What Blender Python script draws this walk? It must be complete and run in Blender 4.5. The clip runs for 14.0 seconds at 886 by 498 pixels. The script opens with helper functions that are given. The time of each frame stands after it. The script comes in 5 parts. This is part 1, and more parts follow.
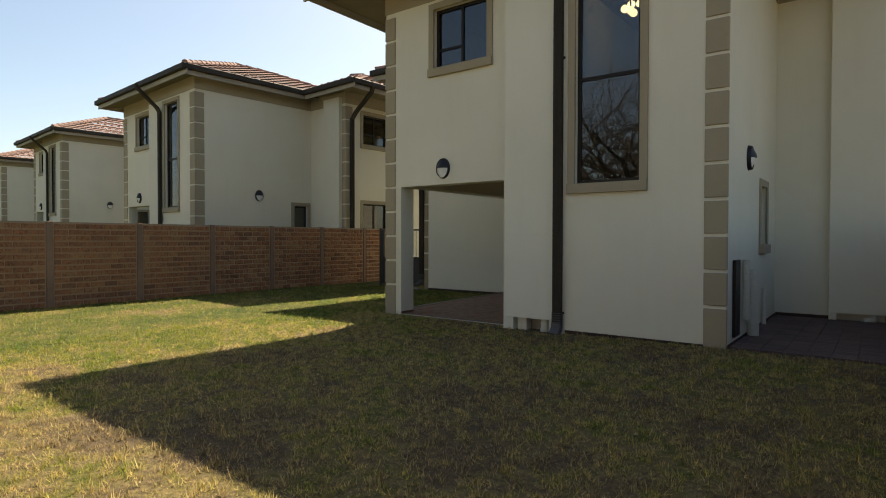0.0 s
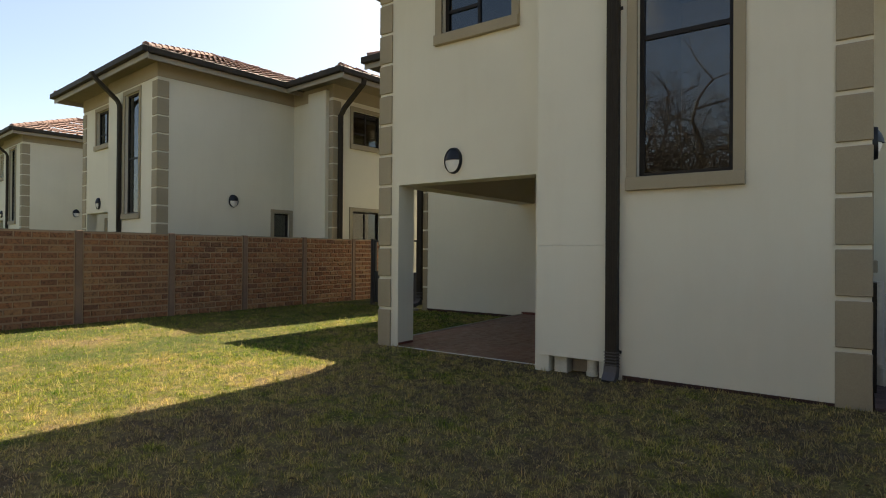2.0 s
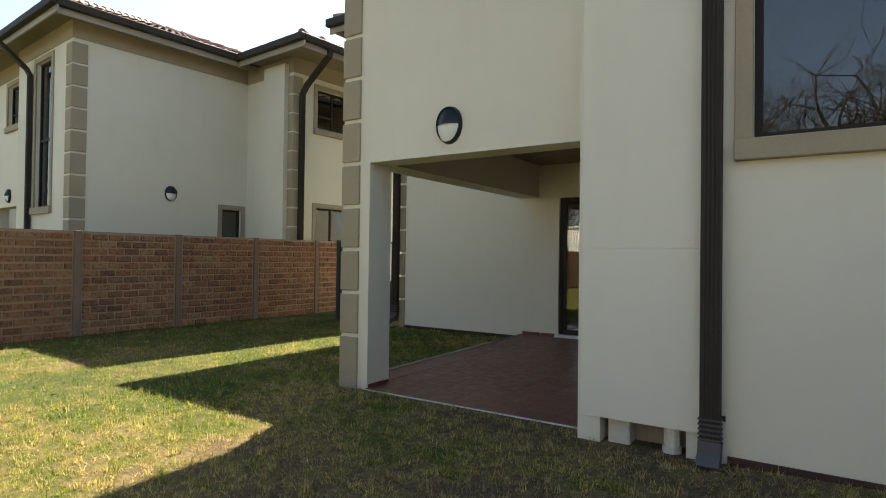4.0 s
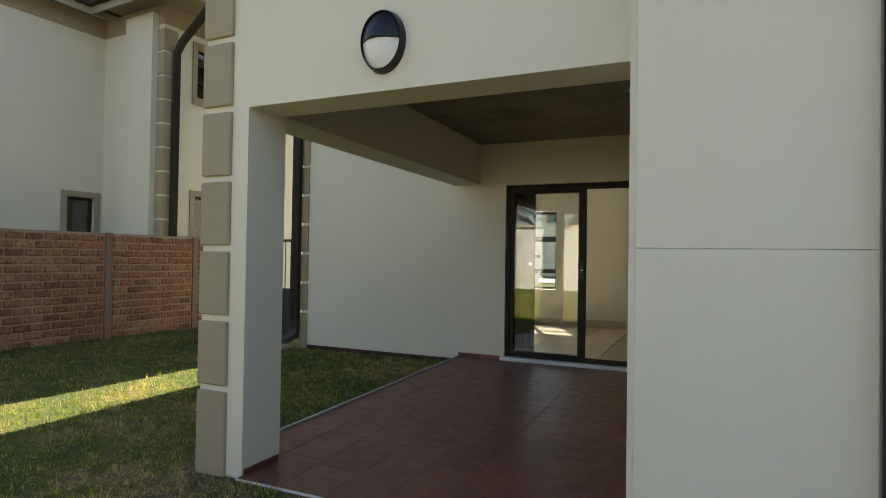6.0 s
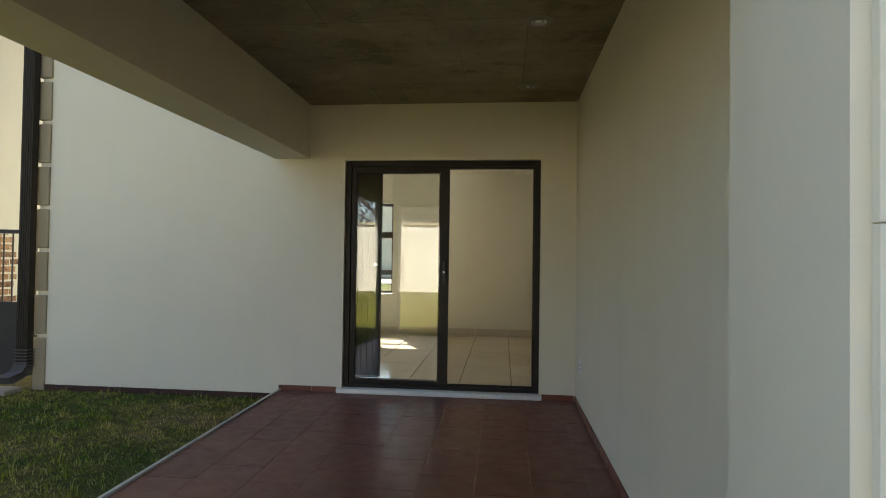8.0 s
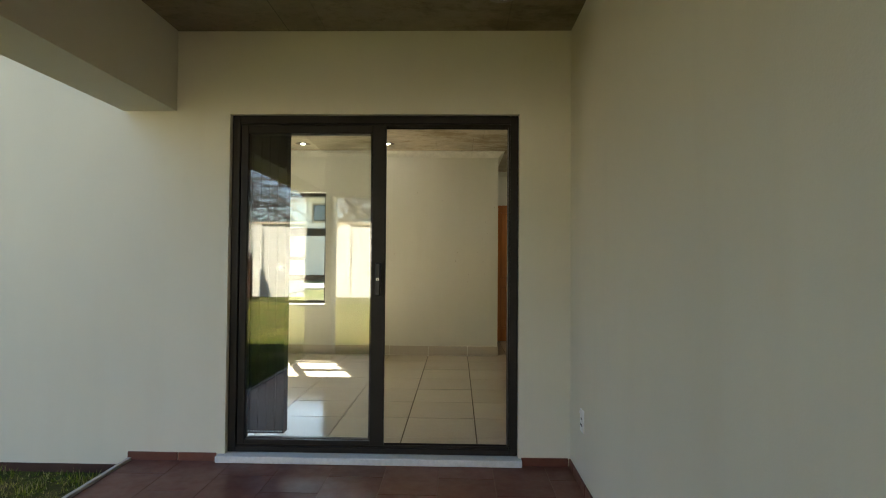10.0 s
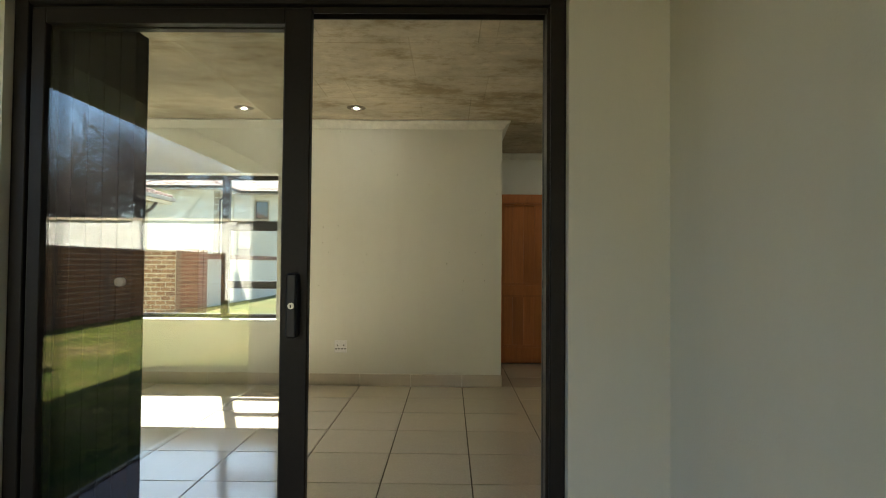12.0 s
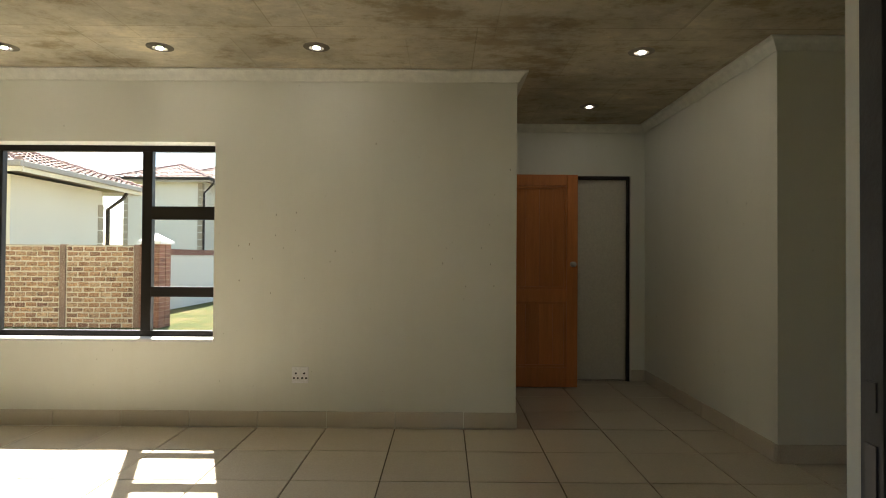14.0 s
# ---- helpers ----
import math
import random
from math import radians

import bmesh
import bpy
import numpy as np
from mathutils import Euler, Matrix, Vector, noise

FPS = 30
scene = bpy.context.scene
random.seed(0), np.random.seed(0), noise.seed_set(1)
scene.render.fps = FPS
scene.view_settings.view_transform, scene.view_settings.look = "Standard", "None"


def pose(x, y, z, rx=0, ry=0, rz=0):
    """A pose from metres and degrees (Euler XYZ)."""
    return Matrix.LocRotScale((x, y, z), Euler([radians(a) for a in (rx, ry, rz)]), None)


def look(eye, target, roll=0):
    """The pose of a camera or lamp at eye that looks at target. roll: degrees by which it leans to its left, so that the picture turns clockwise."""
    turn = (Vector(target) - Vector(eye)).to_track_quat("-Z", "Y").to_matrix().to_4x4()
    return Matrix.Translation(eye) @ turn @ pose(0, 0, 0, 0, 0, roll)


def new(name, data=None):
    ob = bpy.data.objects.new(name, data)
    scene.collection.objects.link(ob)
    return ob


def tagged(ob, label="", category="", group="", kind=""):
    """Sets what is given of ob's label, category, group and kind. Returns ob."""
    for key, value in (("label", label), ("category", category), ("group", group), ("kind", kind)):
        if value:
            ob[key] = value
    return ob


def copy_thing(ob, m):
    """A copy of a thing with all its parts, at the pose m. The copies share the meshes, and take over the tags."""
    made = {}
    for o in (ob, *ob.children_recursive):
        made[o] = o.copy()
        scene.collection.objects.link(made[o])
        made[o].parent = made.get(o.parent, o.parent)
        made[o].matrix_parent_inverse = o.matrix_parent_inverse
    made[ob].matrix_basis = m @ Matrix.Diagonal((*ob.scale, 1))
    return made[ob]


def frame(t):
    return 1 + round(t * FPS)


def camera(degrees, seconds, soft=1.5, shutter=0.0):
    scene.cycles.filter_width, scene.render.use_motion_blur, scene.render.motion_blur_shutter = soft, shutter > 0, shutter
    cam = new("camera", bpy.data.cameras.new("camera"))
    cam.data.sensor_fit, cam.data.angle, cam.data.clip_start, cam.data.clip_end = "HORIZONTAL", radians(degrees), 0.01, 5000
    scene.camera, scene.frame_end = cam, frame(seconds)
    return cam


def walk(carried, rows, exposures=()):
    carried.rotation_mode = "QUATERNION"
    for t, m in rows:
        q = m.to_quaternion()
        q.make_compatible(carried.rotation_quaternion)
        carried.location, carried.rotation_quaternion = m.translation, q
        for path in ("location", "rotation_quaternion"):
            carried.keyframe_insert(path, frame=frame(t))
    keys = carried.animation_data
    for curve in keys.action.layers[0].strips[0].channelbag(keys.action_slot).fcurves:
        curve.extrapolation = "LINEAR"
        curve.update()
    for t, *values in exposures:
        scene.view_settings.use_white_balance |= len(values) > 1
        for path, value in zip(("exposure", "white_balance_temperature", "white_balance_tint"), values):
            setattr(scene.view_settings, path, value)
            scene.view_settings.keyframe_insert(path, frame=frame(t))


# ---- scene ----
cam = camera(75.0, 14.0, soft=1.0)
PATH = [
    (0, (0.702, -0.082, 1.204), (-0.508, 1.51, 1.169), 0.1),
    (0.5, (0.347, 0.255, 1.223), (-0.861, 1.849, 1.189), 0.1),
    (1, (-0.017, 0.601, 1.229), (-1.218, 2.2, 1.2), 0.2),
    (1.5, (-0.373, 0.98, 1.21), (-1.568, 2.584, 1.196), 0.3),
    (2, (-0.716, 1.403, 1.188), (-1.902, 3.014, 1.199), 0.4),
    (4.5, (-2.505, 3.519, 1.195), (-3.576, 5.207, 1.22), 0.7),
    (5, (-2.833, 3.933, 1.21), (-3.851, 5.655, 1.234), 0.6),
    (5.5, (-3.106, 4.301, 1.203), (-4.037, 6.071, 1.232), 0.7),
    (6, (-3.35, 4.679, 1.216), (-4.174, 6.502, 1.247), 0.9),
    (6.5, (-3.595, 5.025, 1.195), (-4.275, 6.905, 1.229), 0.8),
    (7, (-3.812, 5.384, 1.175), (-4.32, 7.318, 1.213), 0.9),
    (7.5, (-3.998, 5.771, 1.194), (-4.337, 7.742, 1.235), 0.9),
    (8, (-4.093, 6.2, 1.207), (-4.3, 8.189, 1.246), 0.8),
    (8.5, (-4.139, 6.622, 1.194), (-4.258, 8.618, 1.237), 0.9),
    (11, (-4.135, 8.71, 1.217), (-4.174, 10.709, 1.269), 0.4),
    (11.5, (-4.135, 9.152, 1.235), (-4.164, 11.152, 1.283), 0.4),
    (12, (-4.132, 9.565, 1.235), (-4.155, 11.564, 1.285), 0.5),
    (12.5, (-4.134, 9.973, 1.239), (-4.153, 11.972, 1.286), 0.4),
    (13, (-4.148, 10.353, 1.243), (-4.153, 12.352, 1.293), 0.4),
    (13.5, (-4.142, 10.71, 1.242), (-4.152, 12.709, 1.29), 0.4),
    (14, (-4.148, 11.025, 1.272), (-4.153, 13.025, 1.303), 0.4),
]
walk(cam, [(t, look(eye, target, roll)) for t, eye, target, roll in PATH], [
    (0.0, 1.08, 7500, 8), (2.0, 1.3, 7500, 9), (4.5, 1.87, 6950, 8), (6.5, 2.06, 6900, 8), (7.5, 2.36, 6850, 9), (8.5, 2.68, 6800, 9),
    (11.0, 2.9, 6550, 6), (12.0, 2.84, 6350, 6), (12.5, 2.64, 6350, 8), (13.0, 2.5, 6400, 11), (13.5, 2.55, 6450, 12), (14.0, 2.44, 6350, 12)])


# ---- world, sun, exposure ----
SUN_EL, SUN_X, SUN_Y = 48.0, -0.39, 0.92
world = bpy.data.worlds.new("sky")
scene.world = world
world.use_nodes = True
wn = world.node_tree.nodes
sky = wn.new("ShaderNodeTexSky")
sky.sky_type = "NISHITA"
sky.sun_disc = False
sky.sun_elevation = radians(SUN_EL)
sky.sun_rotation = math.atan2(SUN_X, SUN_Y)
sky.air_density, sky.dust_density, sky.ozone_density = 1.0, 1.1, 1.4
wn["Background"].inputs["Strength"].default_value = 0.082
world.node_tree.links.new(sky.outputs["Color"], wn["Background"].inputs["Color"])
sun_data = bpy.data.lights.new("sun", "SUN")
sun_data.energy, sun_data.angle, sun_data.color = 5.0, radians(0.53), (1.0, 0.93, 0.82)
sun = new("sun", sun_data)
sun.matrix_world = look((-20, 40, 45), (-20 - SUN_X * 10, 40 - SUN_Y * 10, 45 - 10 * math.tan(radians(SUN_EL))))


# ---- materials ----
def node_material(name, rough=0.6, metal=0.0, spec=0.5):
    m = bpy.data.materials.new(name)
    m.use_nodes = True
    b = m.node_tree.nodes["Principled BSDF"]
    b.inputs["Roughness"].default_value = rough
    b.inputs["Metallic"].default_value = metal
    b.inputs["Specular IOR Level"].default_value = spec
    return m, m.node_tree, b


def noise_node(nt, scale, detail=6.0, rough=0.6, stretch=None):
    tc = nt.nodes.new("ShaderNodeNewGeometry")
    n = nt.nodes.new("ShaderNodeTexNoise")
    n.inputs["Scale"].default_value = scale
    n.inputs["Detail"].default_value = detail
    n.inputs["Roughness"].default_value = rough
    if stretch:
        mp = nt.nodes.new("ShaderNodeMapping")
        mp.inputs["Scale"].default_value = stretch
        nt.links.new(tc.outputs["Position"], mp.inputs["Vector"])
        nt.links.new(mp.outputs["Vector"], n.inputs["Vector"])
    else:
        nt.links.new(tc.outputs["Position"], n.inputs["Vector"])
    return n.outputs["Fac"]


def ramp(nt, fac, stops):
    r = nt.nodes.new("ShaderNodeValToRGB")
    el = r.color_ramp.elements
    while len(el) < len(stops):
        el.new(0.5)
    for e, (p, c) in zip(el, stops):
        e.position, e.color = p, (*c, 1)
    nt.links.new(fac, r.inputs["Fac"])
    return r.outputs["Color"]


def mix(nt, a, b, fac, mode="MIX"):
    n = nt.nodes.new("ShaderNodeMix")
    n.data_type, n.blend_type = "RGBA", mode
    for sock, v in ((n.inputs["Factor"], fac), (n.inputs["A"], a), (n.inputs["B"], b)):
        if isinstance(v, (int, float)):
            sock.default_value = v
        elif isinstance(v, tuple):
            sock.default_value = (*v, 1)
        else:
            nt.links.new(v, sock)
    return n.outputs["Result"]


def bump(nt, b, height, strength, dist=0.01):
    n = nt.nodes.new("ShaderNodeBump")
    n.inputs["Strength"].default_value, n.inputs["Distance"].default_value = strength, dist
    nt.links.new(height, n.inputs["Height"])
    nt.links.new(n.outputs["Normal"], b.inputs["Normal"])


def scaled(c, k):
    return tuple(v * k for v in c)


def surface(name, colour, rough=0.6, metal=0.0, vary=0.12, big=0.7, fine=60.0, relief=0.15, dist=0.004, spec=0.4, stretch=None, piece=0.0, gloss=0.09):
    """A surface with broad tone changes, fine grain and relief; piece: change from piece to piece."""
    m, nt, b = node_material(name, rough, metal, spec)
    c = ramp(nt, noise_node(nt, big, 5, 0.62, stretch), [(0.25, scaled(colour, 1 - vary)), (0.75, scaled(colour, 1 + vary))])
    f = noise_node(nt, fine, 4, 0.7, stretch)
    c = mix(nt, c, ramp(nt, f, [(0.3, (0.82, 0.82, 0.82)), (0.7, (1.12, 1.12, 1.12))]), 0.6, "MULTIPLY")
    if piece:
        oi = nt.nodes.new("ShaderNodeObjectInfo")
        c = mix(nt, c, ramp(nt, oi.outputs["Random"], [(0.0, (1 - piece,) * 3), (1.0, (1 + piece,) * 3)]), 1.0, "MULTIPLY")
    nt.links.new(c, b.inputs["Base Color"])
    r = ramp(nt, noise_node(nt, big * 7, 4), [(0.3, (max(rough - gloss, 0.03),) * 3), (0.7, (min(rough + gloss, 1),) * 3)])
    nt.links.new(r, b.inputs["Roughness"])
    if relief:
        bump(nt, b, f, relief, dist)
    return m


def plaster_material(name, colour, dents=False):
    """Painted plaster: trowel waves, sand grain, faint grime, and chips where the paint was knocked."""
    m, nt, b = node_material(name, 0.75, 0, 0.25)
    c = ramp(nt, noise_node(nt, 0.6, 6, 0.6), [(0.2, scaled(colour, 0.93)), (0.8, scaled(colour, 1.05))])
    streak = noise_node(nt, 1.5, 5, 0.65, (2.2, 2.2, 0.25))
    c = mix(nt, c, ramp(nt, streak, [(0.3, (0.9, 0.88, 0.84)), (0.5, (1, 1, 1))]), 0.22, "MULTIPLY")
    if dents:
        geo = nt.nodes.new("ShaderNodeNewGeometry")
        v = nt.nodes.new("ShaderNodeTexVoronoi")
        v.inputs["Scale"].default_value = 11.0
        v.inputs["Randomness"].default_value = 1.0
        squash = nt.nodes.new("ShaderNodeMapping")
        squash.inputs["Scale"].default_value = (1.5, 1.5, 0.75)
        nt.links.new(geo.outputs["Position"], squash.inputs["Vector"])
        nt.links.new(squash.outputs["Vector"], v.inputs["Vector"])
        gate = noise_node(nt, 1.1, 2)
        add = nt.nodes.new("ShaderNodeMath")
        add.operation = "ADD"
        nt.links.new(v.outputs["Distance"], add.inputs[0])
        inv = nt.nodes.new("ShaderNodeMath")
        inv.operation = "MULTIPLY_ADD"
        inv.inputs[1].default_value, inv.inputs[2].default_value = -0.22, 0.115
        nt.links.new(gate, inv.inputs[0])
        nt.links.new(inv.outputs[0], add.inputs[1])
        c = mix(nt, c, ramp(nt, add.outputs[0], [(0.026, (0.5, 0.47, 0.4)), (0.036, (1, 1, 1))]), 1.0, "MULTIPLY")
    nt.links.new(c, b.inputs["Base Color"])
    h = mix(nt, noise_node(nt, 140, 3), noise_node(nt, 7, 4), 0.5)
    bump(nt, b, h, 0.22, 0.006)
    return m


def glass_material(name, tint=(0.96, 0.98, 0.97), r0=0.04):
    """Clear pane: see-through, with a gloss that grows towards grazing sight."""
    m = bpy.data.materials.new(name)
    m.use_nodes = True
    nt = m.node_tree
    nt.nodes.remove(nt.nodes["Principled BSDF"])
    tr, gl, mx, lw = (nt.nodes.new("ShaderNode" + k) for k in ("BsdfTransparent", "BsdfGlossy", "MixShader", "LayerWeight"))
    tr.inputs["Color"].default_value = (*tint, 1)
    gl.inputs["Roughness"].default_value = 0.0
    lw.inputs["Blend"].default_value = 0.5
    p, k = nt.nodes.new("ShaderNodeMath"), nt.nodes.new("ShaderNodeMath")
    p.operation, k.operation = "POWER", "MULTIPLY_ADD"
    p.inputs[1].default_value = 5.0
    k.inputs[1].default_value, k.inputs[2].default_value = 1 - r0, r0
    nt.links.new(lw.outputs["Facing"], p.inputs[0])
    nt.links.new(p.outputs[0], k.inputs[0])
    nt.links.new(k.outputs[0], mx.inputs[0])
    nt.links.new(tr.outputs[0], mx.inputs[1])
    nt.links.new(gl.outputs[0], mx.inputs[2])
    nt.links.new(mx.outputs[0], nt.nodes["Material Output"].inputs[0])
    return m


def lamp_material(name, colour, strength):
    m, nt, b = node_material(name, 0.3)
    b.inputs["Base Color"].default_value = (0.9, 0.9, 0.88, 1)
    b.inputs["Emission Color"].default_value = (*colour, 1)
    b.inputs["Emission Strength"].default_value = strength
    return m


def concrete_material(name, colour, vary):
    """Off-shutter concrete soffit: board marks, rust-brown stains, pale smears."""
    m, nt, b = node_material(name, 0.85, 0, 0.2)
    c = ramp(nt, noise_node(nt, 0.8, 8, 0.7), [(0.34, scaled(colour, 1 - vary)), (0.5, colour), (0.66, scaled(colour, 1 + vary))])
    st = noise_node(nt, 1.7, 8, 0.72, (0.8, 1.3, 1))
    c = mix(nt, c, ramp(nt, st, [(0.38, (0.62, 0.56, 0.44)), (0.47, (0.95, 0.94, 0.9)), (0.55, (1, 1, 1)), (0.64, (1.25, 1.23, 1.16))]), 0.9, "MULTIPLY")
    sp = noise_node(nt, 9, 7, 0.75)
    c = mix(nt, c, ramp(nt, sp, [(0.33, (0.7, 0.66, 0.58)), (0.46, (1, 1, 1)), (0.68, (1.12, 1.11, 1.08))]), 0.7, "MULTIPLY")
    geo = nt.nodes.new("ShaderNodeNewGeometry")
    for width, row, shift, tone in ((2.44, 1.22, 0.3, 0.75), (1.1, 0.75, 0.55, 0.4)):
        mp = nt.nodes.new("ShaderNodeMapping")
        mp.inputs["Location"].default_value = (shift, shift * 0.7, 0)
        nt.links.new(geo.outputs["Position"], mp.inputs["Vector"])
        br = nt.nodes.new("ShaderNodeTexBrick")
        br.inputs["Scale"].default_value = 1.0
        br.inputs["Mortar Size"].default_value = 0.004
        br.inputs["Brick Width"].default_value = width
        br.inputs["Row Height"].default_value = row
        br.inputs["Color1"].default_value, br.inputs["Color2"].default_value = (0.8, 0.78, 0.73, 1), (1.14, 1.13, 1.1, 1)
        br.inputs["Mortar"].default_value = (0.62, 0.59, 0.52, 1)
        nt.links.new(mp.outputs["Vector"], br.inputs["Vector"])
        c = mix(nt, c, br.outputs["Color"], tone, "MULTIPLY")
    nt.links.new(c, b.inputs["Base Color"])
    bump(nt, b, sp, 0.35, 0.008)
    return m


def brick_material(name, colours, fleck):
    m, nt, b = node_material(name, 0.88, 0, 0.2)
    oi = nt.nodes.new("ShaderNodeObjectInfo")
    geo = nt.nodes.new("ShaderNodeNewGeometry")
    add = nt.nodes.new("ShaderNodeMath")
    add.operation = "ADD"
    nt.links.new(oi.outputs["Random"], add.inputs[0])
    nt.links.new(geo.outputs["Random Per Island"], add.inputs[1])
    fr = nt.nodes.new("ShaderNodeMath")
    fr.operation = "FRACT"
    nt.links.new(add.outputs[0], fr.inputs[0])
    n = len(colours)
    c = ramp(nt, fr.outputs[0], [(i / (n - 1), k) for i, k in enumerate(colours)])
    f = noise_node(nt, 26, 5, 0.7)
    c = mix(nt, c, ramp(nt, f, [(0.34, fleck), (0.5, (1, 1, 1)), (0.7, (1.35, 1.3, 1.2))]), 0.9, "MULTIPLY")
    nt.links.new(c, b.inputs["Base Color"])
    bump(nt, b, f, 0.7, 0.012)
    return m


def grass_colour(nt, lift=1.0):
    """Winter lawn: straw patches among green, in three sizes, greener towards the boundary wall."""
    geo = nt.nodes.new("ShaderNodeNewGeometry")
    sep = nt.nodes.new("ShaderNodeSeparateXYZ")
    nt.links.new(geo.outputs["Position"], sep.inputs[0])
    west = nt.nodes.new("ShaderNodeMapRange")
    west.inputs["From Min"].default_value, west.inputs["From Max"].default_value = -7.2, -4.2
    west.inputs["To Min"].default_value, west.inputs["To Max"].default_value = -0.07, 0.05
    nt.links.new(sep.outputs["X"], west.inputs["Value"])
    both = mix(nt, noise_node(nt, 0.9, 5, 0.62), noise_node(nt, 4.5, 6, 0.75), 0.5)
    add = nt.nodes.new("ShaderNodeMath")
    add.operation = "ADD"
    nt.links.new(both, add.inputs[0])
    nt.links.new(west.outputs[0], add.inputs[1])
    g = noise_node(nt, 14, 4, 0.65)
    c = ramp(nt, add.outputs[0], [(0.37, scaled((0.09, 0.17, 0.022), lift)), (0.455, scaled((0.22, 0.245, 0.042), lift)), (0.53, scaled((0.42, 0.335, 0.145), lift)), (0.6, scaled((0.25, 0.185, 0.115), lift))])
    c = mix(nt, c, ramp(nt, g, [(0.3, (0.55, 0.57, 0.55)), (0.7, (1.3, 1.24, 1.16))]), 0.9, "MULTIPLY")
    return mix(nt, c, ramp(nt, noise_node(nt, 38, 3, 0.6), [(0.34, (0.45, 0.45, 0.45)), (0.5, (1, 1, 1)), (0.68, (1.45, 1.4, 1.3))]), 0.9, "MULTIPLY")


def lawn_material():
    m, nt, b = node_material("lawn_soil", 0.95, 0, 0.1)
    c = mix(nt, grass_colour(nt, 0.7), (0.06, 0.042, 0.024), 0.55)
    nt.links.new(c, b.inputs["Base Color"])
    bump(nt, b, noise_node(nt, 45, 5), 0.8, 0.02)
    return m


def blade_material():
    m, nt, b = node_material("grass_blades", 0.7, 0, 0.2)
    geo = nt.nodes.new("ShaderNodeNewGeometry")
    r = ramp(nt, geo.outputs["Random Per Island"], [(0.0, (0.55, 0.62, 0.5)), (0.7, (1.05, 1.03, 0.95)), (1.0, (1.45, 1.35, 1.2))])
    dry = ramp(nt, geo.outputs["Random Per Island"], [(0.0, (0, 0, 0)), (0.6, (0, 0, 0)), (0.62, (0.55, 0.55, 0.55)), (0.9, (0.7, 0.7, 0.7)), (0.93, (0, 0, 0))])
    c = mix(nt, grass_colour(nt, 1.4), (0.48, 0.4, 0.22), dry)
    c = mix(nt, c, r, 1.0, "MULTIPLY")
    nt.links.new(c, b.inputs["Base Color"])
    tr = nt.nodes.new("ShaderNodeBsdfTranslucent")
    nt.links.new(c, tr.inputs["Color"])
    ms = nt.nodes.new("ShaderNodeMixShader")
    ms.inputs[0].default_value = 0.55
    nt.links.new(b.outputs[0], ms.inputs[1])
    nt.links.new(tr.outputs[0], ms.inputs[2])
    nt.links.new(ms.outputs[0], nt.nodes["Material Output"].inputs["Surface"])
    return m


def wood_material(name, colour):
    m, nt, b = node_material(name, 0.35, 0, 0.45)
    w = noise_node(nt, 3.2, 6, 0.55, (7, 7, 0.5))
    f = noise_node(nt, 40, 4, 0.6, (5, 5, 0.25))
    c = ramp(nt, w, [(0.3, scaled(colour, 0.86)), (0.52, colour), (0.75, (colour[0] * 1.1, colour[1] * 1.12, colour[2] * 1.1))])
    c = mix(nt, c, ramp(nt, f, [(0.35, (0.85, 0.8, 0.74)), (0.6, (1.03, 1.03, 1.03))]), 0.5, "MULTIPLY")
    oi = nt.nodes.new("ShaderNodeObjectInfo")
    c = mix(nt, c, ramp(nt, oi.outputs["Random"], [(0, (0.88, 0.86, 0.84)), (1, (1.08, 1.06, 1.02))]), 1.0, "MULTIPLY")
    nt.links.new(c, b.inputs["Base Color"])
    bump(nt, b, f, 0.12, 0.003)
    return m


CREAM = (0.7, 0.66, 0.53)
M_PLASTER = plaster_material("cream_plaster", CREAM)
M_PANEL = plaster_material("duct_panel_paint", (0.72, 0.685, 0.56))
M_INNER = plaster_material("inside_plaster", (0.785, 0.785, 0.69), True)
M_TAUPE = surface("taupe_paint", (0.345, 0.29, 0.195), 0.8, vary=0.07, fine=110, relief=0.2)
M_GREYPIPE = surface("painted_pipe", (0.6, 0.57, 0.47), 0.5, vary=0.1, fine=30)
M_DARKALU = surface("bronze_aluminium", (0.02, 0.0162, 0.0128), 0.42, 0.0, vary=0.15, fine=70, relief=0.03, spec=0.2)
M_GUTTER = surface("brown_gutter", (0.048, 0.04, 0.031), 0.6, 0.0, vary=0.2, big=2, fine=25, relief=0.03, spec=0.12, stretch=(1, 1, 0.3))
M_BLACK = surface("black_plastic", (0.012, 0.012, 0.014), 0.4, vary=0.1, relief=0.05)
M_OPAL = surface("opal_glass", (0.8, 0.8, 0.76), 0.25, vary=0.0, relief=0.0, gloss=0.0)
# low tint puts the dimness of the rooms behind into the panes
M_GLASS = glass_material("window_glass", (0.34, 0.36, 0.37), 0.11)
M_CLEAR = glass_material("clear_glass", r0=0.03)
M_DOORGLASS = glass_material("door_glass", (0.985, 0.995, 0.99), r0=0.085)
M_TILE_RED = surface("terracotta_tile", (0.155, 0.053, 0.034), 0.4, vary=0.2, big=1.6, fine=35, relief=0.12, piece=0.1)
M_GROUT_RED = surface("red_grout", (0.27, 0.165, 0.125), 0.9, relief=0.3)
M_TILE_FLOOR = surface("ceramic_floor_tile", (0.62, 0.56, 0.45), 0.13, vary=0.05, big=0.9, fine=120, relief=0.0, piece=0.04, spec=0.6, gloss=0.012)
M_GROUT = surface("brown_grout", (0.1, 0.075, 0.05), 0.9, relief=0.3)
M_SILL = surface("white_sill", (0.72, 0.71, 0.68), 0.5, vary=0.08, fine=40)
M_EDGE = surface("edge_trim", (0.48, 0.44, 0.38), 0.6, vary=0.15, fine=40)
